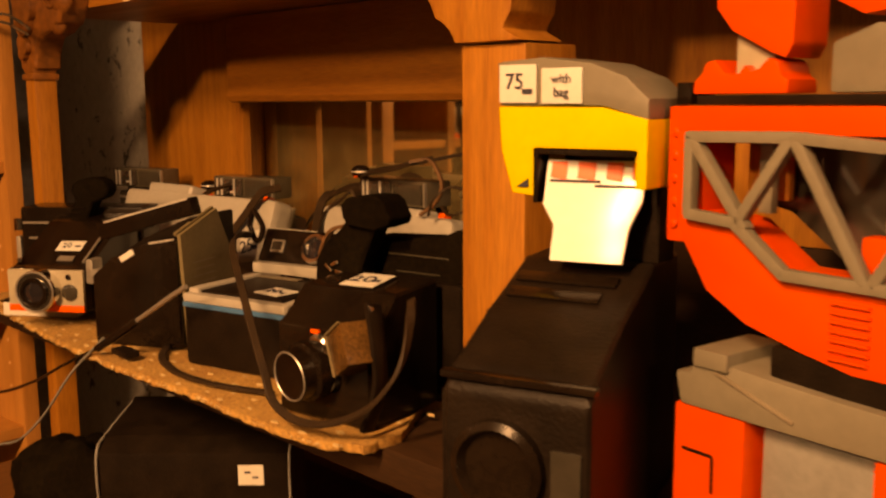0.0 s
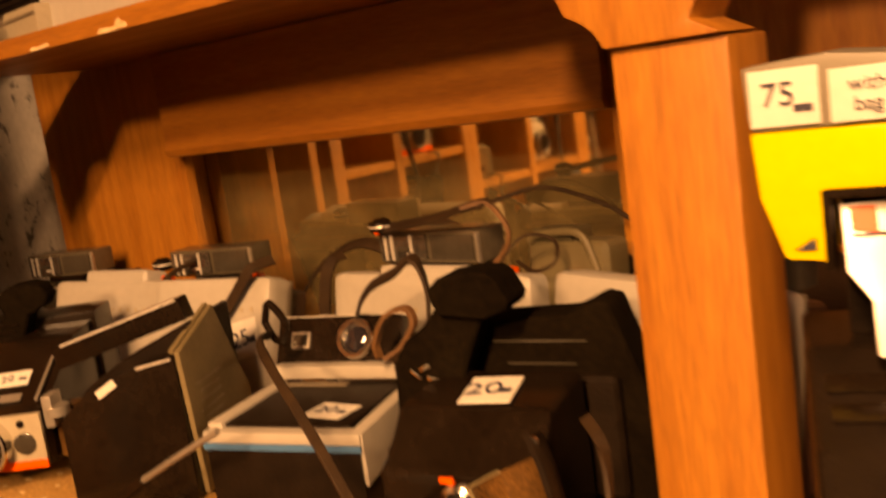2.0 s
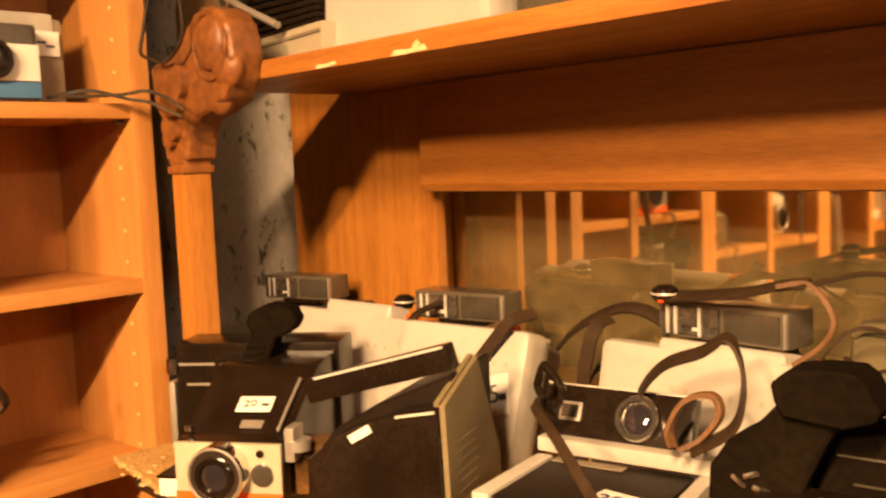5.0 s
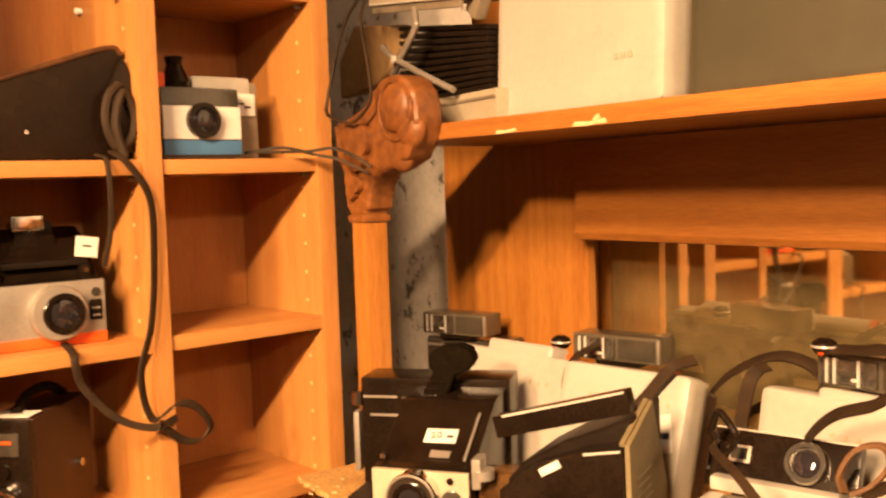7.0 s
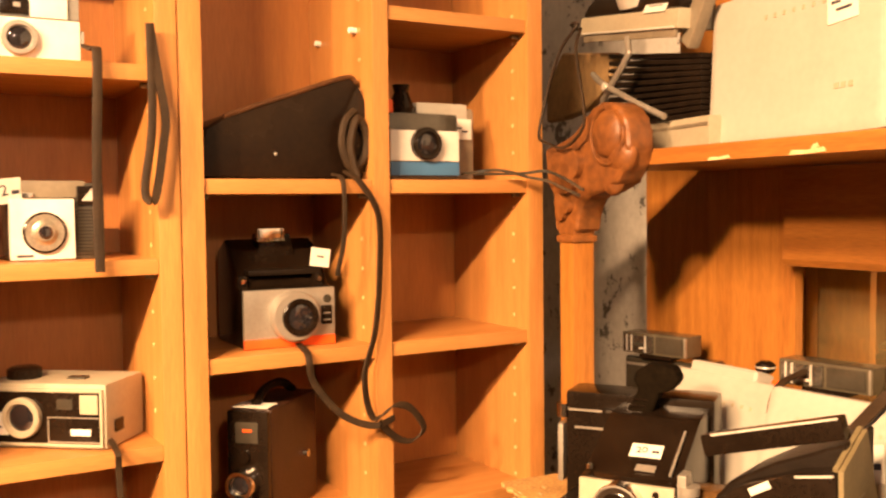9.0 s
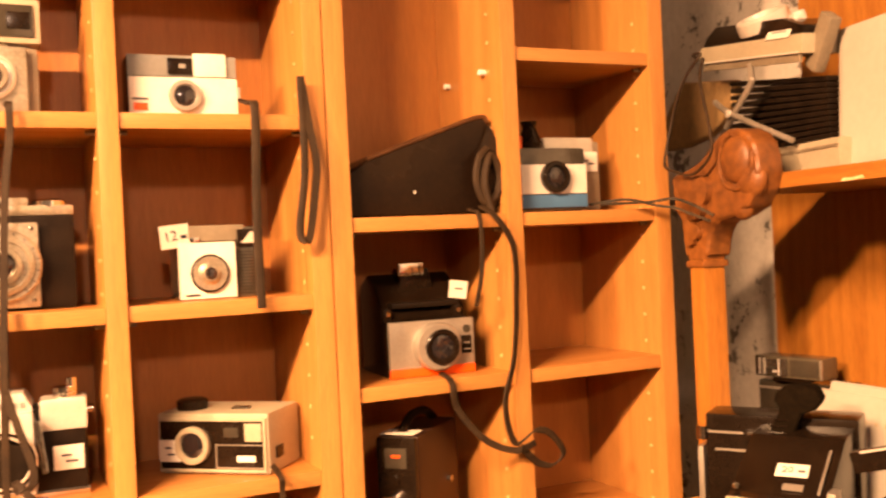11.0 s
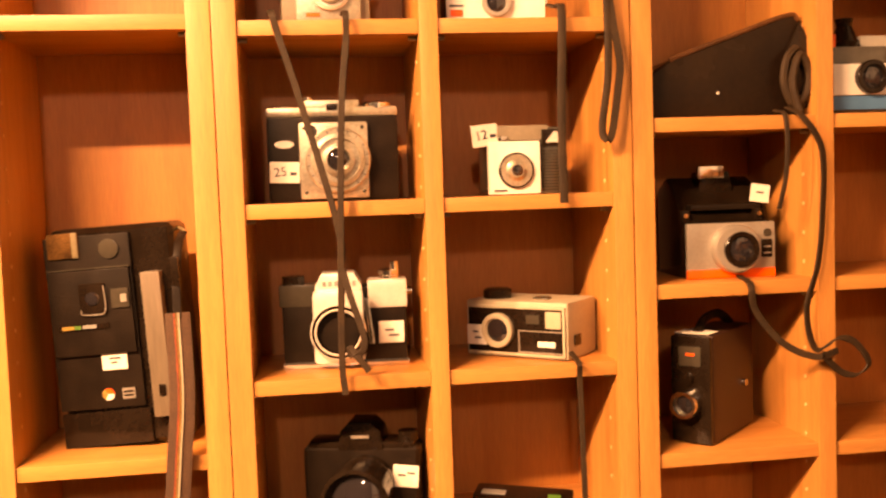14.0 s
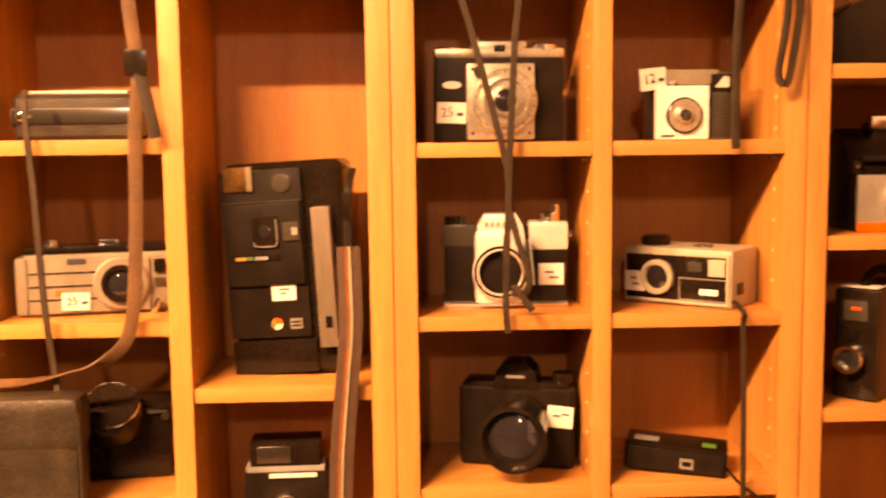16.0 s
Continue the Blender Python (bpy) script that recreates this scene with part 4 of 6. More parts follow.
def slr_camera_black():
    t = thing("reflex_camera", pose(-0.103, 1.350, 1.2268, 0, 0, -14), "black reflex camera with a long lens pointing down", "camera", "old cameras on the shelves")
    part("body", box(0.128, 0.04, 0.092, (0, 0.022, 0), 0.01, seg=3), "black_matt", t)
    part("prism_hump", prism([(-0.026, 0.086), (-0.022, 0.108), (-0.012, 0.118), (0.012, 0.118), (0.022, 0.108), (0.026, 0.086)], 0.04, 0.003, "xz", 0.002), "black", t)
    part("top_plate", box(0.116, 0.036, 0.010, (0, 0.022, 0.086), 0.003), "black", t)
    part("hump_badge", box(0.020, 0.001, 0.003, (0, 0.001, 0.101), 0), "silver", t)
    part("dial", lathe([(0.011, 0), (0.011, 0.010)], (0.05, 0.02, 0.095), "z", 20), "black", t)
    tilt = pose(0.006, -0.002, 0.054, 3, 0, 0)
    b = part("lens_barrel", lathe([(0.031, 0), (0.031, 0.010), (0.029, 0.012), (0.032, 0.016), (0.032, 0.040), (0.030, 0.043), (0.035, 0.048), (0.036, 0.064), (0.032, 0.065), (0.027, 0.056), (0.003, 0.056)], (0, 0, 0), "-y", 36, tilt), "black", t)
    part("lens_glass", lathe([(0.026, 0.0562), (0.017, 0.061), (0.001, 0.063)], (0, 0, 0), "-y", 30, tilt), "glass_lens", b)
    part("aperture_mark", box(0.012, 0.004, 0.002, (-0.024, -0.012, 0.075), 0, pose(0, 0, 0, 0, 30)), "chrome", t)
    tag_bars(t, flat(0.049, -0.0008, 0.060, 0, 4, 0), 0.028, 0.024, ((0.2, 0.5, 0.5), (0.55, 0.85, 0.6)))


def pocket_camera_black():
    t = thing("pocket_camera", pose(0.064, 1.315, 1.2268, 0, 3, -18), "flat black pocket camera lying on the shelf", "camera", "old cameras on the shelves")
    part("body", box(0.108, 0.05, 0.030, (0, 0.025, 0.002), 0.005), "black", t)
    part("lens_cover", box(0.10, 0.003, 0.022, (0, -0.0005, 0.005), 0.001), "black_matt", t)
    e = part("emblem", box(0.014, 0.001, 0.011, (0.012, -0.0025, 0.009), 0), "silver", t)
    part("emblem_bar", box(0.009, 0.001, 0.005, (0.012, -0.003, 0.012), 0), "black", e)
    part("green_mark", box(0.014, 0.012, 0.001, (0.034, 0.015, 0.032), 0), "green", t)
    part("top_label", box(0.026, 0.014, 0.001, (-0.032, 0.018, 0.032), 0), "grey", t)
    part("wrist_strap", tube([(0.053, 0.01, 0.012), (0.068, -0.008, 0.002), (0.085, -0.024, -0.004), (0.098, -0.034, -0.010)], 0.0016), "black_matt", t)


def wedge_case():
    t = thing("camera_case", pose(0, 0, 1.6598), "black leather instant-camera case with a sloping top", "camera case")
    out = [(0.216, 0.0), (0.392, 0.0), (0.397, 0.010), (0.400, 0.050), (0.396, 0.078), (0.389, 0.098), (0.379, 0.110), (0.366, 0.106), (0.294, 0.081), (0.240, 0.062), (0.220, 0.050), (0.216, 0.030)]
    part("case_body", prism(out, 0.088, 0.006, "xz", 1.312, 3), "case", t)
    # The lit top edge is put in as a brown strip.
    part("edge_binding", tube([(0.386, 1.314, 0.103), (0.372, 1.313, 0.1075), (0.30, 1.313, 0.083), (0.240, 1.313, 0.0620)], 0.0028), "edge_sheen", t, "brown strip standing in for the orange reflection on the top edge")
    part("flap_end", prism([(0.372, 0.004), (0.396, 0.008), (0.400, 0.05), (0.395, 0.080), (0.384, 0.100), (0.370, 0.07)], 0.008, 0.003, "xz", 1.306), "black", t)
    part("snap", lathe([(0.0018, 0), (0.0018, 0.002)], (0.292, 1.312, 0.026)), "chrome", t)
    part("strap_loop", tube([(0.378, 1.303, 0.072), (0.366, 1.300, 0.060), (0.362, 1.300, 0.035), (0.372, 1.300, 0.012), (0.388, 1.302, 0.022), (0.392, 1.302, 0.045), (0.380, 1.300, 0.064), (0.370, 1.297, 0.035), (0.377, 1.296, 0.002)], 0.0045), "strap", t)
    return t


def instant_camera_blue():
    t = thing("instant_camera", pose(0.4715, 1.318, 1.6598, 0, 0, 0), "folding instant camera with a white band and blue stripe", "camera", "old cameras on the shelves")
    part("rear_body", box(0.116, 0.06, 0.086, (0.025, 0.055, 0), 0.008), "grey_brown", t)
    part("shoulder", box(0.070, 0.050, 0.022, (0.038, 0.048, 0.068), 0.006), "cream", t, "pale plastic shoulder")
    part("front_box", box(0.089, 0.045, 0.074, (0, 0.022, 0.001), 0.006), "smoke", t)
    part("white_band", box(0.088, 0.004, 0.034, (0, -0.001, 0.021), 0.001), "white", t)
    part("blue_stripe", box(0.088, 0.004, 0.015, (0, -0.001, 0.005), 0.001), "blue", t)
    lens(t, (-0.001, -0.002, 0.040), 0.0185, 0.009, "black")
    part("flash_gun", lathe([(0.013, 0), (0.015, 0.008), (0.012, 0.016), (0.008, 0.026), (0.010, 0.034)], (-0.018, 0.02, 0.073), "z"), "black", t)
    part("release", box(0.010, 0.010, 0.016, (-0.041, 0.01, 0.073), 0.002), "orange_red", t)
    part("finder", box(0.03, 0.03, 0.012, (0.006, 0.04, 0.073), 0.003), "black", t)
    tag_bars(t, flat(0.063, 0.0215, 0.060, 0, 0), 0.027, 0.024, ((0.15, 0.5, 0.5), (0.5, 0.8, 0.35)))


def instant_camera_silver(name_pose, label):
    t = thing("instant_camera", name_pose, label, "camera", "old cameras on the shelves")
    part("body", prism([(0.0, 0.0), (0.10, 0.0), (0.10, 0.098), (0.070, 0.112), (0.045, 0.100), (0.012, 0.064), (0.0, 0.062)], 0.098, 0.004, "yz", -0.049), "black", t)
    part("front_panel", box(0.099, 0.006, 0.060, (0, -0.001, 0.001), 0.001), "silver", t)
    part("red_stripe", box(0.099, 0.006, 0.010, (0, -0.0018, 0.0005), 0.0008), "orange_red", t)
    part("lens_collar", lathe([(0.0265, 0), (0.0265, 0.012), (0.0245, 0.015), (0.0200, 0.015)], (0.003, -0.003, 0.033), "-y", 36), "silver", t)
    lens(t, (0.006, -0.0150, 0.0325), 0.0195, 0.006, "black")
    part("distance_eye", box(0.012, 0.003, 0.020, (0.040, -0.004, 0.022), 0.002), "black", t)
    part("scale_bar", join(box(0.008, 0.001, 0.0015, (0.040, -0.0058, 0.026), 0), box(0.008, 0.001, 0.0015, (0.040, -0.0058, 0.033), 0)), "silver", t)
    part("light_eye", lathe([(0.0045, 0), (0.0045, 0.002)], (0.041, -0.003, 0.049)), "smoke", t)
    part("sliding_plate", box(0.080, 0.04, 0.006, (0, 0.03, 0.075), 0.002, pose(0, 0, 0, 0, 0, 0)), "black_matt", t)
    for x in (-0.047, 0.036):
        part("hinge", box(0.010, 0.012, 0.016, (x, 0.012, 0.060), 0.003), "black", t)
        part("rivet", lathe([(0.0025, 0), (0.0025, 0.002)], (x, 0.006, 0.070), "-y", 12), "chrome", t)
    part("flash_bar", prism([(-0.022, 0.090), (-0.016, 0.118), (0.016, 0.118), (0.022, 0.090)], 0.035, 0.003, "xz", 0.04), "black", t)
    part("flash_contact", box(0.030, 0.008, 0.014, (-0.008, 0.036, 0.110), 0.002), "chrome", t)
    tag_bars(t, flat(0.040, 0.012, 0.092, 0, 8), 0.022, 0.020, ((0.3, 0.7, 0.5),))
    return t


def movie_camera():
    t = thing("movie_camera", pose(0.262, 1.322, 1.3045, 0, 0, -46), "upright dark brown leather-covered movie camera", "camera", "old cameras on the shelves")
    part("body", box(0.048, 0.118, 0.120, (0, 0.062, 0), 0.006), "brown_leather", t)
    part("front_plate", box(0.046, 0.008, 0.118, (0, 0.0, 0.001), 0.003), "black", t)
    lens(t, (-0.003, -0.004, 0.045), 0.0155, 0.016, "chrome")
    part("finder_window", box(0.026, 0.004, 0.022, (0, -0.004, 0.086), 0.002), "smoke", t)
    part("red_badge", box(0.010, 0.001, 0.003, (0.001, -0.0065, 0.098), 0), "orange_red", t)
    part("exposure_dial", lathe([(0.007, 0), (0.007, 0.003)], (-0.004, -0.004, 0.072)), "black", t)
    tag_bars(t, pose(0, 0.014, 0.1215, -90, 0, 0), 0.040, 0.026, ((0.2, 0.7, 0.5),))
    part("side_button", lathe([(0.004, 0), (0.004, 0.005)], (0.024, 0.085, 0.055), "x", 14), "chrome", t)
    part("carry_strap", tube([(0, 0.015, 0.120), (0, 0.04, 0.134), (0, 0.08, 0.134), (0, 0.11, 0.120)], 0.005), "black_matt", t)


for build in (folding_camera, bakelite_camera, cased_camera, instant_camera_upright, flash_camera, box_camera_white_face, cartridge_camera_white, viewfinder_camera,
              small_box_camera, slr_camera_chrome, cine_style_camera, slr_camera_black, pocket_camera_black, wedge_case, instant_camera_blue, movie_camera):
    build()
instant_camera_silver(pose(0.310, 1.326, 1.4847, 0, 0, -3), "black instant camera with a silver front and red stripe")


def strap(label, points, width=0.006, across=(1, 0, 0), material="strap", thick=0.0018):
    return single("carrying_strap", ribbon(points, width * 0.8, thick, across), material, label, "strap", None, "camera straps")


Y = 1.2775
strap("dark strap hanging down from the upper shelf", [(-0.176, 1.31, 1.772), (-0.1745, Y, 1.770), (-0.168, Y, 1.745), (-0.150, Y, 1.683), (-0.119, Y - 0.002, 1.561), (-0.117, Y, 1.516), (-0.119, 1.29, 1.47)], 0.0085)
strap("long dark strap crossing three pigeonholes", [(-0.104, 1.31, 1.772), (-0.103, Y, 1.768), (-0.1035, Y, 1.74), (-0.110, Y - 0.002, 1.682), (-0.116, Y - 0.004, 1.561), (-0.120, Y - 0.001, 1.43), (-0.118, Y, 1.392)], 0.0082)
strap("dark strap end curled before the reflex camera", [(-0.117, Y - 0.003, 1.520), (-0.108, Y - 0.006, 1.486), (-0.098, Y - 0.008, 1.452), (-0.100, Y - 0.008, 1.436), (-0.110, Y - 0.006, 1.432), (-0.112, Y - 0.006, 1.440), (-0.104, Y - 0.008, 1.430), (-0.094, Y - 0.008, 1.416)], 0.0085)
strap("dark wrist strap hanging over the shelf edge", [(0.113, 1.34, 1.786), (0.114, 1.30, 1.776), (0.114, Y, 1.765), (0.111, Y, 1.666), (0.1115, Y, 1.575)], 0.0105)
strap("thin dark strap hanging over the shelf edge", [(0.121, 1.36, 1.42), (0.121, Y, 1.412), (0.123, Y, 1.388), (0.125, Y - 0.001, 1.27), (0.126, Y, 1.19)], 0.0070)
strap("looped dark strap against the side panel", [(0.160, 1.275, 1.80), (0.160, 1.274, 1.71), (0.152, 1.273, 1.652), (0.155, 1.271, 1.6385), (0.161, 1.270, 1.644), (0.169, 1.271, 1.69), (0.1715, 1.272, 1.716), (0.166, 1.274, 1.755), (0.160, 1.275, 1.80)], 0.0095)
strap("dark strap hanging from the sloping case", [(0.366, 1.30, 1.668), (0.372, Y, 1.655), (0.391, Y - 0.002, 1.62), (0.392, Y, 1.556), (0.386, Y, 1.50), (0.373, Y, 1.452), (0.381, Y - 0.003, 1.410), (0.405, Y - 0.006, 1.420), (0.425, Y - 0.004, 1.415), (0.441, Y - 0.004, 1.392), (0.428, Y - 0.002, 1.380), (0.410, Y, 1.384), (0.388, Y - 0.004, 1.404)], 0.0110, (1, 0.5, 0.2), thick=0.0015)
strap("dark strap hanging from the silver-fronted camera", [(0.318, 1.32, 1.487), (0.310, Y, 1.482), (0.316, Y, 1.453), (0.345, Y - 0.002, 1.418), (0.380, Y - 0.005, 1.402), (0.404, Y - 0.007, 1.408)], 0.0090, thick=0.0015)
strap("thin dark strap end", [(0.351, 1.30, 1.665), (0.352, Y, 1.655), (0.352, Y, 1.60), (0.347, 1.285, 1.56)], 0.006)
strap("double grey strap reaching across the gap", [(0.528, 1.33, 1.667), (0.545, 1.28, 1.670), (0.577, 1.268, 1.662), (0.586, 1.242, 1.657), (0.584, 1.213, 1.649), (0.581, 1.180, 1.640)], 0.004, (0, 0, 1), "smoke")
strap("grey strap reaching across the gap", [(0.540, 1.325, 1.667), (0.570, 1.272, 1.666), (0.584, 1.245, 1.668), (0.582, 1.210, 1.660), (0.579, 1.172, 1.646)], 0.004, (0, 0, 1), "smoke")
bow = strap("tan leather neck strap hanging in a bow", [(-0.4835, Y, 1.78), (-0.484, Y, 1.725), (-0.478, Y, 1.655), (-0.483, Y, 1.60), (-0.486, Y, 1.507), (-0.494, Y - 0.002, 1.41), (-0.515, Y - 0.004, 1.376), (-0.555, Y - 0.006, 1.362), (-0.60, Y - 0.006, 1.353), (-0.64, Y - 0.004, 1.351)], 0.0165, (1, 0.3, 0.2), "tan_strap")
part("slider", box(0.022, 0.007, 0.026, (-0.479, Y - 0.002, 1.652), 0.003), "black", bow, "black plastic slider")
part("strap_tail", ribbon([(-0.475, Y - 0.003, 1.655), (-0.468, Y - 0.005, 1.625), (-0.462, Y - 0.004, 1.592)], 0.012, 0.0018, (1, 0.3, 0)), "strap", bow)
strap("dark neck strap of the leather pouch", [(-0.592, 1.29, 1.64), (-0.589, Y, 1.618), (-0.583, Y - 0.002, 1.536), (-0.578, Y - 0.003, 1.424), (-0.570, Y - 0.004, 1.349), (-0.565, 1.262, 1.30)], 0.008)
pegs = [(0.392, 1.325, 1.820), (0.392, 1.420, 1.820)]
single("shelf_peg", lathe([(0.0035, 0), (0.0035, 0.008), (0.002, 0.009)], pegs[0], "-x", 12), "white", "white plastic shelf peg in the side panel", "peg")
single("shelf_peg", lathe([(0.0035, 0), (0.0035, 0.006), (0.002, 0.007)], pegs[1], "-x", 12), "white", "white plastic shelf peg near the back panel", "peg")

# ---- things on the dresser; places are in the dresser's own directions ----


def on_dresser(x, y, z=TABLE + 0.0012, turn=-90.0, tilt=0.0, lean=0.0):
    return D @ pose(x, y, z, 0, 0, turn) @ pose(0, 0, 0, tilt, lean, 0)


def pack_camera(m, label, w=0.19, h=0.128, step=0.0, tag=None):
    """A folded pack-film camera: a cream front cover with rounded corners, a grey body behind it and a flash on top."""
    t = thing("pack_film_camera", m, label, "camera", "cream pack-film cameras")
    part("cover", box(w, 0.034, h, (0, 0.017, 0), 0.012, seg=4), "cream", t)
    part("rear_body", box(w - 0.012, 0.030, h - 0.012, (0, 0.0485, 0.004), 0.008, seg=3), "brown_leather", t)
    d = part("rear_door", box(w * 0.62, 0.008, h * 0.70, (-w * 0.10, 0.066, 0.014), 0.006, seg=2), "black_matt", t)
    part("door_latch", box(0.010, 0.006, 0.030, (w * 0.24, 0.070, h * 0.42), 0.002), "grey_brown", d)
    part("film_tab", box(0.034, 0.004, 0.012, (-w * 0.2, 0.0715, h * 0.52), 0.001), "putty", d)
    part("cover_seam", box(w - 0.004, 0.003, h - 0.004, (0, 0.0335, 0.002), 0.001), "grey_brown", t)
    if step:
        part("raised_top", box(w * 0.5, 0.030, 0.020, (0.0, 0.018, h - 0.020 + step), 0.007, seg=3), "cream", t)
    part("release_button", box(0.010, 0.010, 0.006, (w / 2 - 0.03, 0.018, h - 0.001), 0.002), "orange_red", t)
    for k in range(8):
        part("emblem_bar", box(0.0034, 0.001, 0.0042, (-0.032 + 0.012 * k, -0.0003, h - 0.032), 0), "putty", t)
    if tag:
        tag_bars(t, flat(tag[0], -0.0008, tag[1], 0, tag[2]), 0.030, 0.034, text="25")
    return t


def flash_head(m, label, w=0.092, back=True):
    t = thing("flash_unit", m, label, "flash", "flash units on the cameras")
    part("housing", box(w, 0.034, 0.027, (0, 0.019, 0), 0.003), "flash_grey", t)
    r = part("reflector", prism([(-w * 0.46, 0.0025), (-w * 0.23, 0.0040), (0.0, 0.0025), (0.0, 0.0245), (-w * 0.23, 0.0230), (-w * 0.46, 0.0245)], 0.005, 0.0015, "xz", -0.001), "flash_mirror", t)
    # Sparkles in the reflector laid on as small bright plates.
    for x, z, wide in ((0.33, 0.017, 0.009), (0.17, 0.006, 0.007), (0.12, 0.017, 0.010)):
        part("reflector_facet", box(wide, 0.002, 0.004, (-w * x, -0.0022, z), 0.0008, pose(0, 0, 0, -14)), "bright", r)
    part("flash_tube", box(0.012, 0.003, 0.005, (-w * 0.22, -0.0010, 0.010), 0.001), "smoke", r)
    part("reflector_rib", join(*[box(0.002, 0.002, 0.021, (-w * 0.40 + 0.007 * k, -0.0012, 0.003), 0) for k in (0, 1, 4)]), "bright", r)
    part("front_window", box(w * 0.40, 0.003, 0.020, (w * 0.24, 0.0015, 0.0035), 0.001), "smoke", t)
    part("corner_trim", box(0.0025, 0.004, 0.024, (w * 0.485, 0.0015, 0.0015), 0.0008), "silver", t)
    part("foot", box(w * 0.5, 0.026, 0.006, (0, 0.018, -0.0052), 0.001), "black", t)
    if back:
        part("rear_block", box(w * 0.45, 0.03, 0.021, (w * 0.55, 0.03, 0.001), 0.003), "smoke", t)
    return t


pack_camera(on_dresser(0.048, 0.262, turn=-86, tilt=-17), "cream pack-film camera standing closed at the back of the dresser", w=0.188, h=0.131, step=0.0105)
pack_camera(on_dresser(0.044, 0.106, turn=-82, tilt=-19), "cream pack-film camera with a price sticker, leaning back", w=0.142, h=0.136, tag=(0.046, 0.080, -14))
pack_camera(on_dresser(0.096, -0.112, turn=-91, tilt=-11), "cream pack-film camera half hidden by looped straps", w=0.205, h=0.128, step=0.006)
pack_camera(on_dresser(0.062, -0.318, turn=-108, tilt=-10), "cream pack-film camera beside the dresser post", w=0.185, h=0.132)
for label, pts in (("dark strap heaped behind the cream cameras", [(0.170, 0.10, 1.395), (0.178, 0.06, 1.440), (0.182, 0.01, 1.462), (0.180, -0.03, 1.452), (0.176, -0.02, 1.425), (0.172, 0.03, 1.412), (0.170, 0.05, 1.380)]),
                   ("dark strap looped behind the flash", [(0.176, -0.16, 1.400), (0.182, -0.13, 1.455), (0.186, -0.08, 1.478), (0.184, -0.05, 1.458), (0.180, -0.09, 1.430), (0.176, -0.14, 1.385)])):
    single("carrying_strap", ribbon(pts, 0.013, 0.0022, (0.8, 0.2, 0.5), 10), "strap", label, "strap", D, "camera straps")
t = thing("folding_camera", on_dresser(0.128, -0.232, turn=-94, tilt=-4), "olive-grey folding camera with a pale rim and tangled tan straps", "camera")
part("body", box(0.072, 0.034, 0.146, (0, 0.020, 0), 0.010, seg=3), "grey_green", t)
part("pale_rim", tube([(-0.032, 0.004, 0.146), (-0.022, 0.003, 0.151), (0.004, 0.002, 0.153), (0.014, 0.002, 0.151), (0.020, 0.002, 0.144), (0.027, 0.002, 0.126), (0.036, 0.002, 0.100)], 0.0032, 10), "grey_green", t, "pale rounded edge")
part("release_button", box(0.010, 0.006, 0.004, (0.010, 0.001, 0.1195), 0.001), "orange_red", t)
part("top_block", box(0.036, 0.030, 0.010, (-0.012, 0.020, 0.145), 0.004, seg=3), "olive_dark", t)
flash_head(on_dresser(0.136, 0.440, 1.4390, -73), "smoke-grey flash unit with a bright reflector", 0.096, False)
flash_head(on_dresser(0.140, 0.174, 1.4405, -76), "smoke-grey flash unit with a bright reflector", 0.100, False)
flash_head(on_dresser(0.138, -0.105, 1.4525, -92), "large flash unit with a chrome reflector", 0.108, False)
flash_head(on_dresser(0.098, -0.352, 1.4455, -112), "clear-fronted flash unit in a grey housing", 0.124, False)
t = thing("folding_camera", on_dresser(0.150, 0.440, turn=-73), "dark folded camera carrying a flash unit", "camera")
part("body", box(0.12, 0.05, 0.109, (0, 0.028, 0), 0.008, seg=3), "smoke", t)
part("trim_line", box(0.11, 0.002, 0.003, (0, 0.0025, 0.098), 0), "silver", t)
for x, y, z, r in ((0.135, -0.062, 1.4795, 0.8), (0.143, 0.255, 1.445, 0.85)):
    k = thing("winding_knob", on_dresser(x, y, z) @ Matrix.Scale(r, 4), "small chrome knob with an orange dot on a camera", "knob")
    part("knob_cap", lathe([(0.009, 0), (0.013, 0.006), (0.012, 0.012), (0.006, 0.016)], (0, 0, 0), "z", 20), "black", k)
    part("knob_rim", lathe([(0.0128, 0.0), (0.0132, 0.001), (0.0128, 0.002)], (0, 0, 0.007), "z", 20), "bright", k)
    part("orange_dot", box(0.005, 0.003, 0.0022, (0.004, -0.0125, 0.001), 0.0008), "orange_red", k)


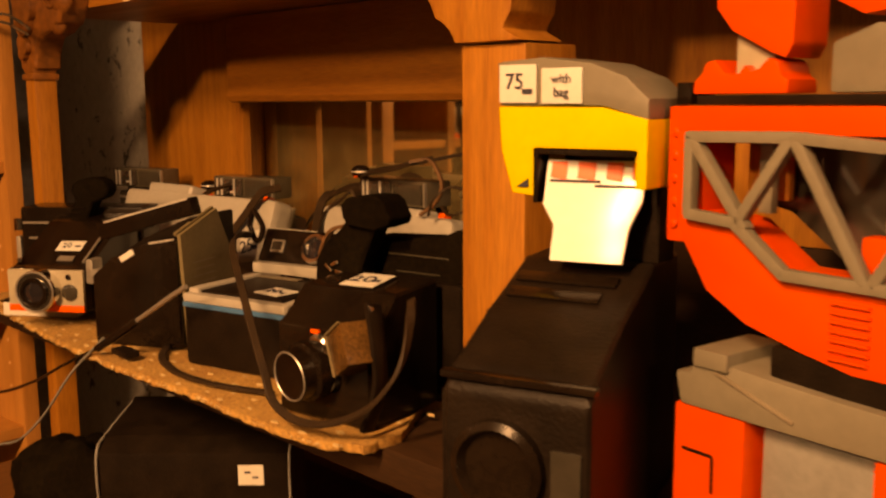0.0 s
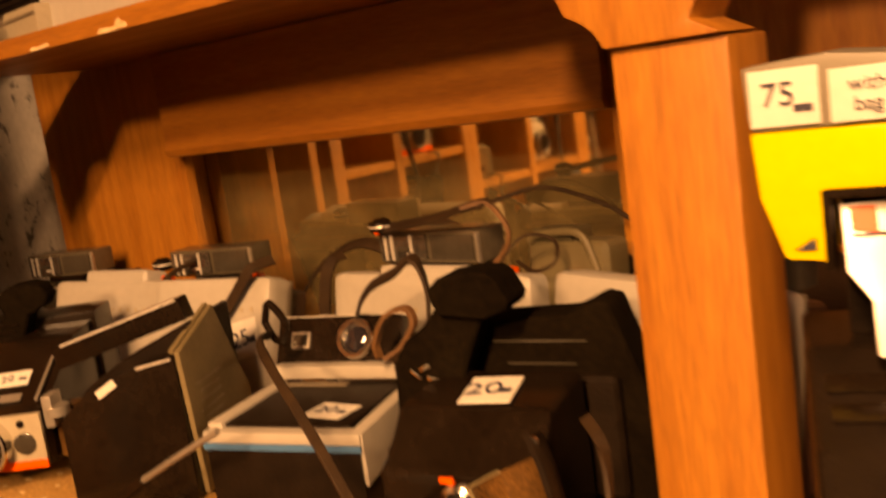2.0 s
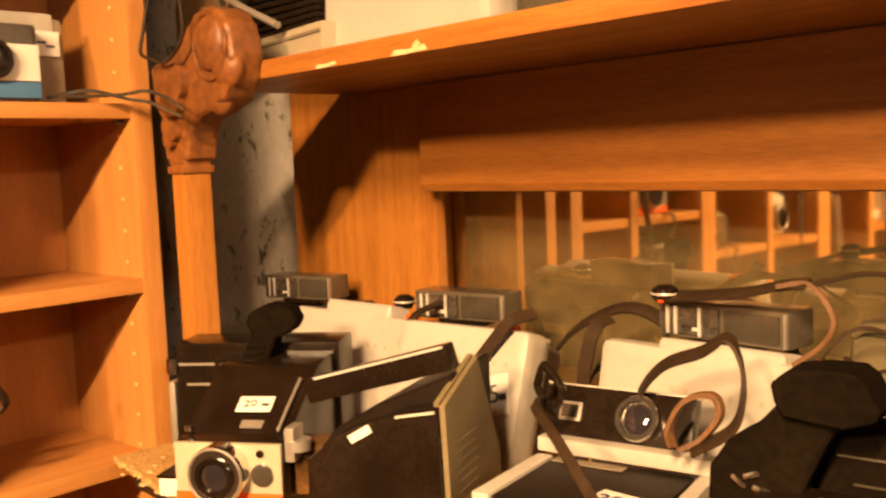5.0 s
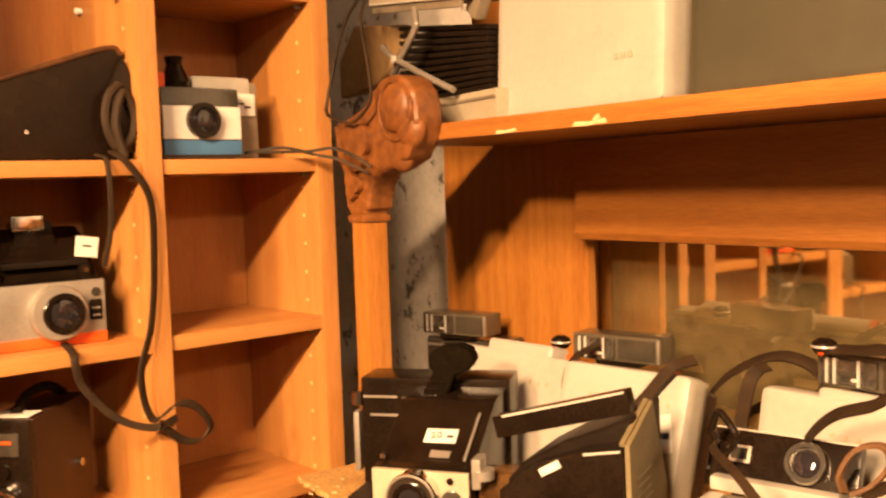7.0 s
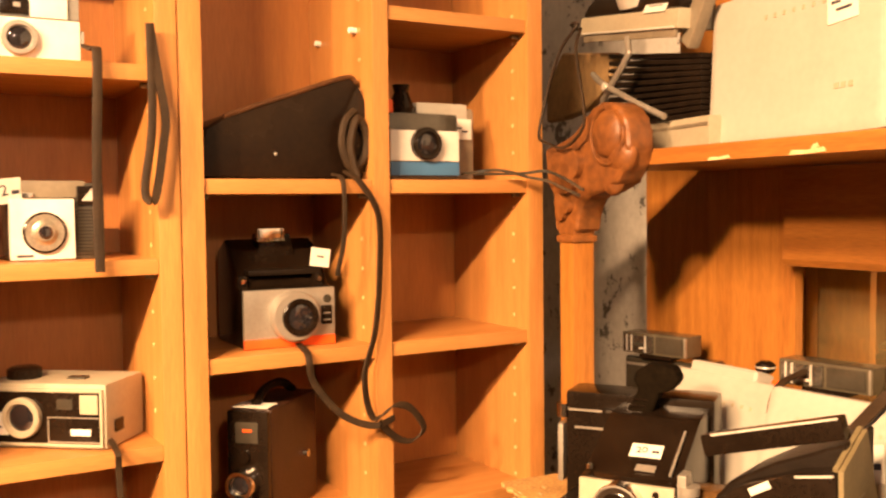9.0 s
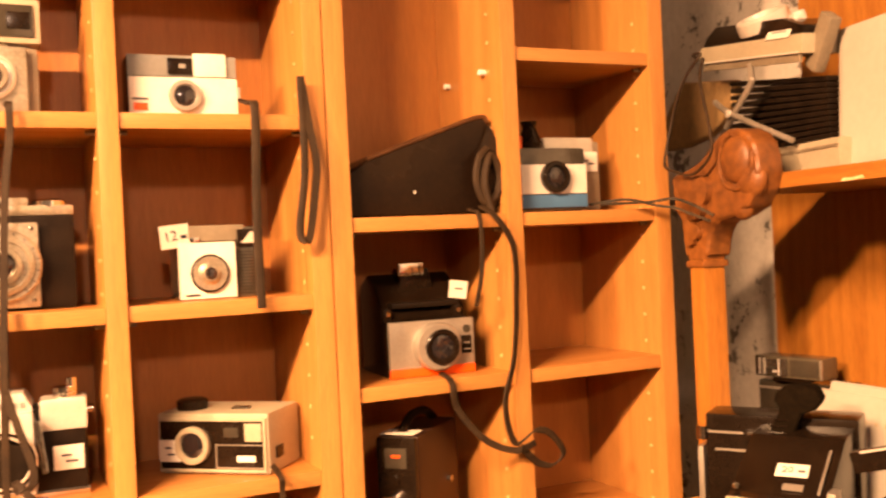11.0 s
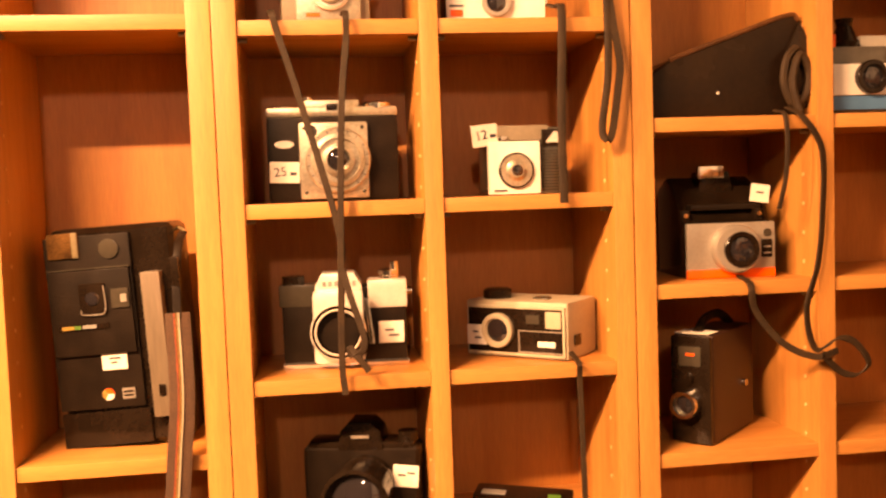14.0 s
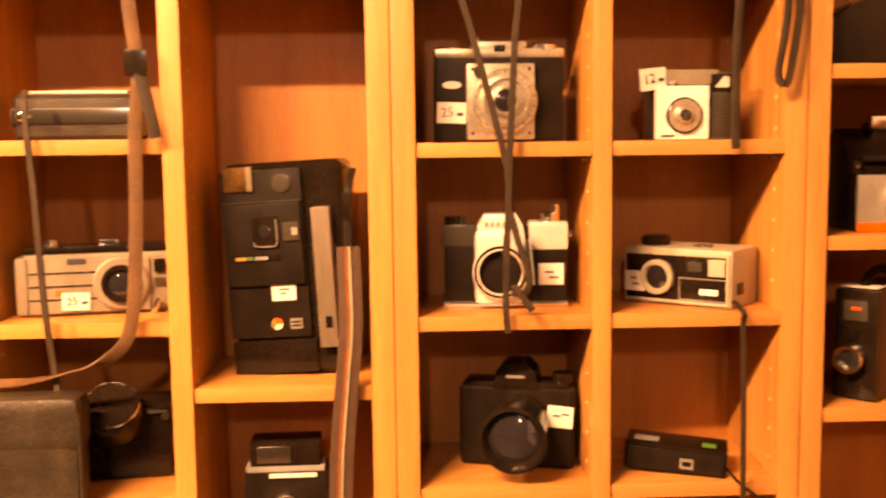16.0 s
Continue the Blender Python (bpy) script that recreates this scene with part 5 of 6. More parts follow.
def rear_black_camera():
    t = thing("folding_camera", on_dresser(-0.034, 0.247, turn=-50), "wide black folding camera with thin chrome trim lines", "camera")
    part("body", box(0.150, 0.05, 0.116, (0, 0.025, 0), 0.005), "black", t)
    for z, w in ((0.096, 0.066), (0.078, 0.05)):
        part("trim_line", box(w, 0.001, 0.0022, (0.036, -0.0008, z), 0), "silver", t)
        part("trim_line", box(w * 0.8, 0.001, 0.0022, (-0.045, -0.0008, z), 0), "silver", t)
    part("corner_cap", lathe([(0.008, 0), (0.008, 0.014)], (-0.078, 0.006, 0.088), "z", 16), "chrome", t)
    part("side_plate", box(0.006, 0.04, 0.06, (-0.082, 0.024, 0.02), 0.002), "silver", t)
    g = part("grip_arm", prism([(-0.012, 0.092), (0.014, 0.092), (0.026, 0.123), (0.041, 0.129), (0.046, 0.138), (0.041, 0.148), (0.031, 0.152), (0.014, 0.151), (0.003, 0.145), (0.000, 0.136), (0.005, 0.127), (-0.003, 0.110)], 0.026, 0.006, "xz", -0.024, 3), "rag", t, "ribbed black grip with a round top")
    for k in range(4):
        part("grip_rib", box(0.016, 0.002, 0.0018, (-0.002 + 0.0034 * k, -0.0245, 0.098 + 0.0062 * k), 0), "black", g)
    part("grip_base", box(0.032, 0.014, 0.010, (-0.018, -0.007, 0.092), 0.003), "black", t)
    # Glints on the grip base, modelled as thin chrome strips.
    for x, z, wide in ((-0.024, 0.099, 0.010), (-0.012, 0.103, 0.012), (-0.019, 0.094, 0.014)):
        part("grip_glint", box(wide, 0.003, 0.0022, (x, -0.0148, z), 0.0008), "chrome", t)


def front_instant_camera():
    z = 1.3435
    b = thing("booklet", on_dresser(-0.092, 0.185, TABLE + 0.0005, -54.5), "thin white booklet under the camera", "booklet")
    part("paper_block", box(0.092, 0.095, 0.016, (-0.034, 0.062, 0.0), 0.003), "paper", b)
    part("cover_sheet", box(0.094, 0.097, 0.002, (-0.034, 0.062, 0.016), 0.0006), "black_matt", b)
    t = thing("instant_camera", on_dresser(-0.116, 0.156, z - 0.002, -54.5), "black instant camera with a silver front, red stripe and price sticker", "camera")
    part("body", prism([(0.0, 0.0), (0.128, 0.0), (0.128, 0.090), (0.085, 0.086), (0.012, 0.047), (0.0, 0.045)], 0.088, 0.003, "yz", -0.044), "black", t)
    part("front_panel", box(0.086, 0.005, 0.044, (0, -0.001, 0.001), 0.001), "putty", t)
    part("red_stripe", box(0.086, 0.005, 0.007, (0, -0.0018, 0.0005), 0.0006), "orange_red", t)
    part("lens_collar", lathe([(0.0225, 0), (0.0225, 0.013), (0.0205, 0.016), (0.0165, 0.016)], (-0.004, -0.002, 0.024), "-y", 36), "chrome", t)
    part("lens_rim", hoop(0.0208, 0.0012, (-0.004, -0.0178, 0.024), None, 40), "silver", t)
    lens(t, (-0.004, -0.0155, 0.0235), 0.0155, 0.005, "black")
    part("meter_eye", lathe([(0.0085, 0), (0.0085, 0.004), (0.006, 0.005)], (0.028, -0.002, 0.022)), "smoke", t)
    part("meter_dot", lathe([(0.003, 0), (0.003, 0.002)], (0.027, -0.003, 0.038), "-y", 12), "black", t)
    slope = pose(0.006, 0.040, 0.0640, 28, 0, 3)
    tag_bars(t, slope @ pose(0, 0, 0, -90), 0.029, 0.0175, text="20")
    part("distance_scale", box(0.018, 0.008, 0.001, (0, 0, 0), 0, pose(0.011, 0.0205, 0.0530, 28)), "silver", t)
    part("focus_lever", box(0.0025, 0.06, 0.0025, (0, 0, 0), 0.001, pose(0.035, 0.040, 0.0640, 28)), "silver", t)
    part("side_pin", lathe([(0.003, 0), (0.003, 0.004)], (-0.038, 0.012, 0.050), "z", 12), "chrome", t)
    part("red_dot", lathe([(0.003, 0), (0.003, 0.002)], (-0.044, 0.045, 0.052), "-x", 12), "orange_red", t)
    c = part("flash_cube", box(0.040, 0.030, 0.040, (0.068, 0.020, 0.0), 0.004, pose(0, 0, 0, 0, 0, 12)), "cube_clear", t, "amber tinted flash cube")
    part("cube_socket", lathe([(0.010, 0), (0.010, 0.008)], (0.052, 0.01, 0.038), "z", 16), "silver", c)
    part("hinge", box(0.008, 0.02, 0.026, (0.048, 0.012, 0.030), 0.002), "silver", t)


def plate_camera():
    t = thing("instant_camera", on_dresser(-0.074, 0.018, turn=-64), "black instant camera with a printed yellowed plate on its side", "camera")
    part("body", prism([(-0.058, 0.0), (0.045, 0.0), (0.045, 0.127), (0.030, 0.121), (-0.010, 0.104), (-0.046, 0.083), (-0.058, 0.068)], 0.080, 0.006, "xz", 0.012, 3), "black_matt", t)
    part("front_block", prism([(-0.054, 0.0), (0.045, 0.0), (0.045, 0.110), (0.014, 0.104), (-0.030, 0.087), (-0.054, 0.068)], 0.028, 0.003, "xz", -0.013, 2), "black", t)
    p = part("printed_plate", prism([(-0.004, 0.002), (0.096, 0.002), (0.094, 0.052), (0.052, 0.131), (-0.012, 0.112)], 0.004, 0.001, "yz", 0.0455), "manila", t, "yellowed instruction plate")
    for k in range(7):
        part("plate_line", box(0.0004, 0.040 - 0.004 * (k % 3), 0.0008, (0.0497, 0.026, 0.040 + 0.007 * k), 0), "grey_brown", p)
    part("plate_rim", box(0.004, 0.068, 0.003, (0, 0, 0), 0.001, pose(0.044, 0.020, 0.1205, 16.5)), "manila", t)
    up = t.matrix_world.inverted() @ D @ pose(-0.053, 0.045, 1.4370, 0, -15, -64)
    w = part("lid", box(0.116, 0.016, 0.018, (0, 0, -0.002), 0.002, up), "black", t, "raised black lid with a pale top edge")
    part("lid_trim", box(0.104, 0.002, 0.0016, (0.004, -0.0080, 0.0142), 0, up), "bright", w)
    part("label", box(0.018, 0.001, 0.006, (0, 0, 0), 0.0003, pose(-0.010, -0.0136, 0.087, 0, -30, 0)), "paper", t)
    part("top_trim", box(0.028, 0.0016, 0.0016, (0, 0, 0), 0, pose(0.029, -0.0136, 0.1045, 0, -10, 0)), "bright", t)


def white_framed_camera():
    t = thing("instant_camera", on_dresser(-0.0715, -0.130, turn=-76), "flat black instant camera edged in white with a blue line", "camera")
    part("base", box(0.118, 0.110, 0.058, (0, 0.055, 0), 0.005), "black_matt", t)
    part("blue_line", box(0.1195, 0.002, 0.004, (0, 0.0005, 0.0535), 0), "blue", t)
    part("white_edge", box(0.120, 0.012, 0.008, (0, 0.006, 0.0575), 0.0025), "cream", t)
    part("white_edge", box(0.012, 0.085, 0.008, (-0.054, 0.050, 0.0615), 0.0025, None), "cream", t)
    part("white_edge", prism([(0.002, 0.030), (0.098, 0.046), (0.098, 0.070), (0.002, 0.0655)], 0.010, 0.002, "yz", 0.051), "cream", t)
    part("deck", box(0.096, 0.086, 0.006, (0, 0.054, 0.0615), 0.001), "black_matt", t)
    part("white_edge", box(0.122, 0.012, 0.010, (0, 0.100, 0.070), 0.002), "cream", t)
    part("nameplate", box(0.05, 0.008, 0.001, (-0.02, 0.088, 0.0678), 0), "grey_brown", t)
    pan = pose(-0.014, 0.108, 0.076, -26, 0, 0)
    p = part("lens_panel", box(0.108, 0.012, 0.038, (0, 0.006, 0), 0.003, pan), "black", t)
    part("panel_rim", box(0.110, 0.004, 0.002, (0, 0.006, 0.0375), 0.0008, pan), "cream", t)
    lens(t, (0.018, 0.002, 0.019), 0.0155, 0.010, "chrome", pan)
    part("finder_window", box(0.016, 0.002, 0.013, (-0.032, -0.001, 0.013), 0.0008, pan), "silver", p)
    part("finder_glass", box(0.012, 0.001, 0.009, (-0.032, -0.0025, 0.015), 0.0004, pan), "smoke", p)
    part("panel_mark", box(0.012, 0.001, 0.008, (0.047, -0.0008, 0.010), 0, pan @ pose(0, 0, 0, 0, 20)), "silver", p)
    tag_bars(t, pose(0.022, 0.034, 0.0682, 0, 0, -10) @ pose(0, 0, 0, -90), 0.032, 0.026, text="20")


def black_lens_camera():
    t = thing("instant_camera", on_dresser(-0.098, -0.292, turn=-80), "black instant camera with a ringed lens and a flash cube", "camera")
    part("body", prism([(0.0, 0.0), (0.085, 0.0), (0.085, 0.100), (0.030, 0.096), (0.012, 0.078), (0.0, 0.070)], 0.092, 0.006, "yz", -0.046, 3), "black", t)
    aim = pose(-0.002, -0.004, 0.042, 4, 0, -10)
    part("lens_collar", lathe([(0.0225, 0), (0.0225, 0.012), (0.0195, 0.014), (0.0190, 0.024), (0.0165, 0.024)], (0, 0, 0), "-y", 40, aim), "black", t)
    part("lens_rim", hoop(0.0180, 0.0007, (0, -0.0245, 0), aim, 40), "silver", t)
    part("lens_glass", lathe([(0.0165, 0.014), (0.010, 0.018), (0.001, 0.0195)], (0, 0, 0), "-y", 30, aim), "glass_lens", t)
    part("focus_ring", lathe([(0.010, 0), (0.010, 0.006), (0.007, 0.008)], (0.006, -0.004, 0.060), "-y", 20), "chrome", t)
    part("meter_eye", lathe([(0.007, 0), (0.007, 0.006), (0.004, 0.007)], (0.012, -0.002, 0.034), "-y", 20), "smoke", t)
    part("red_index", box(0.008, 0.003, 0.003, (-0.002, -0.004, 0.068), 0.001), "orange_red", t)
    c = part("flash_cube", box(0.034, 0.026, 0.036, (0, 0, -0.018), 0.002, pose(0.038, -0.010, 0.064, 0, -30, -26) @ Matrix.Scale(0.86, 4)), "cube_clear", t, "amber tinted flash cube")
    part("cube_frame", join(box(0.036, 0.0015, 0.0015, (0, -0.0136, 0.0175), 0, pose(0.038, -0.010, 0.064, 0, -30, -26) @ Matrix.Scale(0.86, 4)), box(0.0015, 0.0015, 0.036, (-0.0175, -0.0136, -0.018), 0, pose(0.038, -0.010, 0.064, 0, -30, -26) @ Matrix.Scale(0.86, 4))), "manila", c)
    tag_bars(t, pose(0.004, 0.050, 0.0998, 4, 0, 8) @ pose(0, 0, 0, -90), 0.030, 0.036, text="20")
    part("carry_handle", ribbon([(0.046, 0.004, 0.094), (0.056, -0.004, 0.075), (0.060, -0.006, 0.04), (0.052, -0.012, 0.006)], 0.014, 0.003, (0, 1, 0)), "black_matt", t)
    part("handle_rivet", lathe([(0.003, 0), (0.003, 0.003)], (0.048, 0.0, 0.092), "-y", 12), "chrome", t)


def hooded_camera():
    t = thing("view_camera", on_dresser(0.004, -0.285, turn=-80), "bulky black camera with a flared rubber hood", "camera")
    part("body", prism([(-0.052, 0.0), (0.078, 0.0), (0.070, 0.072), (0.057, 0.109), (0.049, 0.134), (0.040, 0.136), (0.022, 0.1275), (-0.052, 0.124)], 0.034, 0.005, "xz", 0.0, 3), "rag", t)
    part("front_shell", box(0.08, 0.014, 0.075, (0.012, -0.002, 0.018), 0.008, seg=3), "black_matt", t)
    for z, wide in ((0.112, 0.060), (0.098, 0.044)):
        part("seam_line", box(wide, 0.0012, 0.0012, (0.004, -0.0005, z), 0), "smoke", t)
    part("stalk", prism([(-0.088, 0.0), (-0.040, 0.0), (-0.034, 0.100), (-0.025, 0.121), (-0.014, 0.142), (-0.044, 0.146), (-0.057, 0.131), (-0.072, 0.121), (-0.082, 0.106)], 0.020, 0.005, "xz", -0.030, 3), "rag", t)
    part("hood", prism([(-0.046, 0.145), (-0.048, 0.154), (-0.041, 0.1605), (-0.026, 0.163), (-0.010, 0.163), (-0.004, 0.159), (0.003, 0.146), (0.001, 0.1405), (-0.014, 0.1355), (-0.042, 0.138)], 0.030, 0.007, "xz", -0.036, 3), "rag", t, "soft matt black hood")
    for x, z, turn in ((-0.066, 0.100, 35), (-0.058, 0.104, -20), (-0.054, 0.097, 10)):
        part("chrome_fitting", box(0.009, 0.003, 0.003, (0, 0, 0), 0.0010, pose(x, -0.031, z, 0, turn, 0)), "chrome", t)


for build in (rear_black_camera, front_instant_camera, plate_camera, white_framed_camera, black_lens_camera, hooded_camera):
    build()


def dstrap(label, points, width=0.011, across=(0, 1, 0), material="strap", thick=0.002):
    return single("carrying_strap", ribbon(points, width, thick, across, 10), material, label, "strap", D, "camera straps")


dstrap("dark leather strap standing in a tall loop", [(0.062, -0.085, 1.415), (0.045, -0.109, 1.441), (0.036, -0.132, 1.459), (0.030, -0.161, 1.471), (0.028, -0.179, 1.481), (0.026, -0.189, 1.470), (0.024, -0.192, 1.451), (0.022, -0.186, 1.430), (0.014, -0.164, 1.414)], 0.0125, (0.75, 0.5, 0.2), "strap", 0.0022)
dstrap("tan-edged strap coiled in a small loop", [(0.012, -0.152, 1.414), (0.016, -0.147, 1.424), (0.020, -0.156, 1.442), (0.024, -0.172, 1.447), (0.022, -0.178, 1.437), (0.018, -0.168, 1.422), (0.012, -0.156, 1.414)], 0.006, (1, 0, 0.1), "tan_strap", 0.0026)
dstrap("pale edged strap curving behind the hood", [(0.11, -0.165, 1.501), (0.12, -0.181, 1.503), (0.12, -0.194, 1.492), (0.12, -0.199, 1.478), (0.12, -0.190, 1.463), (0.115, -0.174, 1.450)], 0.0045, (1, 0.3, 0), "tan_strap", 0.0025)
dstrap("thin tan strap tangled on the olive camera", [(0.105, -0.196, 1.452), (0.100, -0.208, 1.468), (0.108, -0.222, 1.480), (0.118, -0.238, 1.474), (0.104, -0.246, 1.462), (0.098, -0.232, 1.456), (0.104, -0.214, 1.462)], 0.0026, (1, 0.2, 0.3), "strap", 0.0014)
dstrap("dark strap curving up towards the mirror", [(0.120, -0.185, 1.503), (0.150, -0.215, 1.508), (0.175, -0.250, 1.490), (0.185, -0.275, 1.470)], 0.003, (0.8, 0.2, 0.4), "strap")
dstrap("dark strap lying over the flash", [(0.135, -0.070, 1.484), (0.125, -0.096, 1.488), (0.12, -0.137, 1.494), (0.12, -0.165, 1.501), (0.12, -0.182, 1.503)], 0.013, (0.8, 0, 0.35), "strap")
dstrap("dark strap crossing the cream cover", [(0.108, 0.046, 1.464), (0.092, 0.056, 1.460), (0.086, 0.062, 1.452), (0.078, 0.078, 1.430), (0.066, 0.098, 1.402), (0.052, 0.115, 1.365)], 0.012, (0.2, 1, 0.6))
dstrap("dark straps between the cream cameras", [(0.152, 0.002, 1.458), (0.142, 0.008, 1.454), (0.135, 0.012, 1.438), (0.130, 0.016, 1.400), (0.128, 0.018, 1.335)], 0.013, (0, 1, 0.2), "strap")
dstrap("dark strap end over the cream camera", [(0.136, 0.190, 1.458), (0.098, 0.186, 1.450), (0.080, 0.182, 1.432), (0.066, 0.172, 1.400), (0.050, 0.165, 1.360)], 0.008, (0, 1, 0.2))
dstrap("dark strap trailing down over the carpet edge", [(-0.004, -0.062, 1.432), (-0.030, -0.080, 1.436), (-0.070, -0.133, 1.434), (-0.100, -0.193, 1.407), (-0.115, -0.230, 1.379), (-0.125, -0.257, 1.359), (-0.129, -0.272, 1.342), (-0.128, -0.297, 1.333), (-0.124, -0.331, 1.337), (-0.116, -0.362, 1.352), (-0.108, -0.378, 1.371), (-0.098, -0.382, 1.389), (-0.084, -0.374, 1.413), (-0.066, -0.356, 1.420)], 0.0062, (1, 0.3, 0.5), "strap", 0.0022)
dstrap("dark strap lying on the carpet", [(-0.070, -0.010, 1.3262), (-0.098, -0.050, 1.3255), (-0.112, -0.105, 1.3255), (-0.108, -0.160, 1.3258), (-0.090, -0.215, 1.3262)], 0.007, (1, 0, 0), "strap")
bk = thing("strap_buckle", D, "small black buckle frame standing on a strap end", "buckle")
part("buckle_frame", tube([(0.0, -0.054, 1.440), (0.0, -0.060, 1.454), (0.0, -0.066, 1.452), (0.0, -0.076, 1.440), (0.0, -0.070, 1.428), (0.0, -0.062, 1.428), (0.0, -0.054, 1.440)], 0.0028), "black", bk)
rod = thing("cable_release", D, "chrome-tipped cable release with a dark cord over the carpet edge", "cable release")
part("plunger", tube([(-0.112, -0.124, 1.405), (-0.114, -0.082, 1.384), (-0.116, -0.042, 1.3632)], 0.0023, 10), "silver", rod)
part("sleeve", tube([(-0.116, -0.042, 1.3632), (-0.122, -0.016, 1.347), (-0.132, 0.010, 1.3305)], 0.0038, 10), "black", rod)
part("cord", tube([(-0.132, 0.010, 1.3305), (-0.142, 0.06, 1.308), (-0.146, 0.13, 1.277), (-0.146, 0.22, 1.246), (-0.146, 0.33, 1.219)], 0.0016), "black", rod)
part("cord", tube([(-0.130, 0.00, 1.342), (-0.142, 0.05, 1.300), (-0.150, 0.10, 1.250), (-0.152, 0.17, 1.205), (-0.152, 0.25, 1.178)], 0.0012), "grey", rod)
part("clip", box(0.014, 0.030, 0.006, (-0.118, -0.018, 1.3265), 0.002), "black_matt", rod)


def leather_bag():
    t = thing("camera_bag", D @ pose(-0.098, -0.098, 1.1005, 0, 0, -45), "black leather camera bag with a price sticker under the dresser top", "bag")
    part("bag_body", box(0.172, 0.10, 0.148, (0, 0.05, 0), 0.010, seg=3), "leather", t)
    part("flap", prism([(-0.0015, 0.085), (-0.0015, 0.146), (0.02, 0.156), (0.11, 0.165), (0.11, 0.160), (0.02, 0.150), (0.003, 0.144), (0.003, 0.085)], 0.174, 0.001, "yz", -0.087), "black_matt", t)
    part("edge_stitching", tube([(-0.086, 0.10, 0.163), (-0.087, 0.03, 0.156), (-0.087, -0.002, 0.146), (-0.087, -0.003, 0.09)], 0.0012), "grey", t)
    part("edge_stitching", tube([(0.086, 0.10, 0.163), (0.087, 0.03, 0.156), (0.087, -0.002, 0.146), (0.087, -0.003, 0.09)], 0.0012), "grey", t)
    tag_bars(t, flat(0.052, -0.0028, 0.126, 0, 0), 0.023, 0.019, ((0.25, 0.5, 0.6), (0.55, 0.8, 0.35)))


leather_bag()
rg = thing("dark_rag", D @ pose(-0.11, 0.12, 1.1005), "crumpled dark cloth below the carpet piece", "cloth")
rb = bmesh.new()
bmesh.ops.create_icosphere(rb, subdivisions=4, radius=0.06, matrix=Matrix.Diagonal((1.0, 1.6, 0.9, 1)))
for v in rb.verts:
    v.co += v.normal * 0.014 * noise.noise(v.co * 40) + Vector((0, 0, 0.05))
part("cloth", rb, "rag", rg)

# ---- on the upper shelf ----
SHELF = 1.6875
t = pack_camera(D @ pose(0.050, 0.137, SHELF, 0, 0, -92) @ pose(0, 0, 0, -4, -1.2), "large cream pack-film camera standing closed on the upper shelf", w=0.224, h=0.150)
tag_bars(t, flat(0.062, -0.0008, 0.112, 0, -4), 0.034, 0.028, ((0.15, 0.45, 0.6), (0.3, 0.8, 0.35)))
part("cover_mark", join(*[box(0.0050, 0.001, 0.005, (0.058 + 0.008 * k, -0.0004, 0.040), 0) for k in range(3)]), "putty", t)
t = pack_camera(D @ pose(0.058, -0.112, SHELF, 0, 0, -88) @ pose(0, 0, 0, -3), "grey-green pack-film camera standing on the upper shelf", w=0.24, h=0.150)
t.children[0].data.materials[0] = M["olive_grey"]


def bellows_camera():
    t = thing("bellows_camera", D @ pose(0.048, 0.345, SHELF, 0, 0, -98), "opened folding camera with black bellows and chrome struts", "camera")
    part("bed", box(0.134, 0.075, 0.032, (0.049, 0.046, 0), 0.004), "putty", t)
    part("bed_groove", box(0.130, 0.002, 0.003, (0.049, 0.0082, 0.022), 0), "grey_brown", t)
    for k in range(11):
        part("bellows_fold", box(0.206 - 0.003 * (k % 2), 0.07, 0.0055, (0, 0, 0), 0.0022, pose(-0.020, 0.056, 0.034 + 0.0074 * k, 0, 0.8 * k)), "black_matt", t)
    st = pose(-0.025, 0.008, 0.137, 0, 7.7, 0)
    b = part("front_standard", box(0.226, 0.050, 0.021, (0, 0.007, 0), 0.003, st), "putty", t)
    part("standard_lip", box(0.212, 0.004, 0.009, (0, -0.0140, -0.0085), 0.001, st), "grey_brown", b)
    part("standard_edge", box(0.212, 0.003, 0.0022, (0, -0.0180, 0.0003), 0.0006, st), "bright", b)
    part("lens_board", prism([(-0.111, 0.0215), (0.110, 0.0215), (0.106, 0.030), (0.070, 0.040), (-0.078, 0.044), (-0.098, 0.034)], 0.046, 0.003, "xz", -0.016, 2, st), "black", b)
    lens(b, (0, 0, 0), 0.030, 0.016, "bright", st @ pose(0.004, 0.004, 0.036, -66))
    lens(b, (0, 0, 0), 0.009, 0.010, "bright", st @ pose(0.062, 0.010, 0.038, -66))
    tag_bars(t, st @ pose(0.066, -0.0168, 0.0245, -26, 0, 0), 0.046, 0.014, ((0.2, 0.8, 0.5),))
    part("side_arm", box(0.022, 0.014, 0.060, (0, 0, 0), 0.004, pose(0.074, 0.012, 0.108, 0, 35)), "grey_brown", t)
    part("strut", tube([(-0.020, -0.008, 0.130), (-0.011, -0.012, 0.116), (-0.012, -0.013, 0.106), (-0.048, -0.013, 0.081), (-0.076, -0.010, 0.065)], 0.0038), "silver", t)
    part("strut", tube([(-0.105, -0.008, 0.100), (-0.080, -0.014, 0.090), (-0.054, -0.016, 0.079), (0.005, -0.014, 0.056), (0.053, -0.004, 0.035)], 0.0036), "silver", t)
    part("strut_rivet", lathe([(0.005, 0), (0.005, 0.003), (0.002, 0.004)], (-0.054, -0.018, 0.079), "-y", 12), "bright", t)
    part("rear_flap", prism([(-0.130, 0.132), (-0.135, 0.100), (-0.176, 0.078), (-0.206, 0.068), (-0.270, 0.061), (-0.330, 0.061), (-0.330, 0.112), (-0.276, 0.154), (-0.240, 0.148)], 0.016, 0.006, "xz", 0.030, 3), "tan_case", t, "tan leather flap")


bellows_camera()
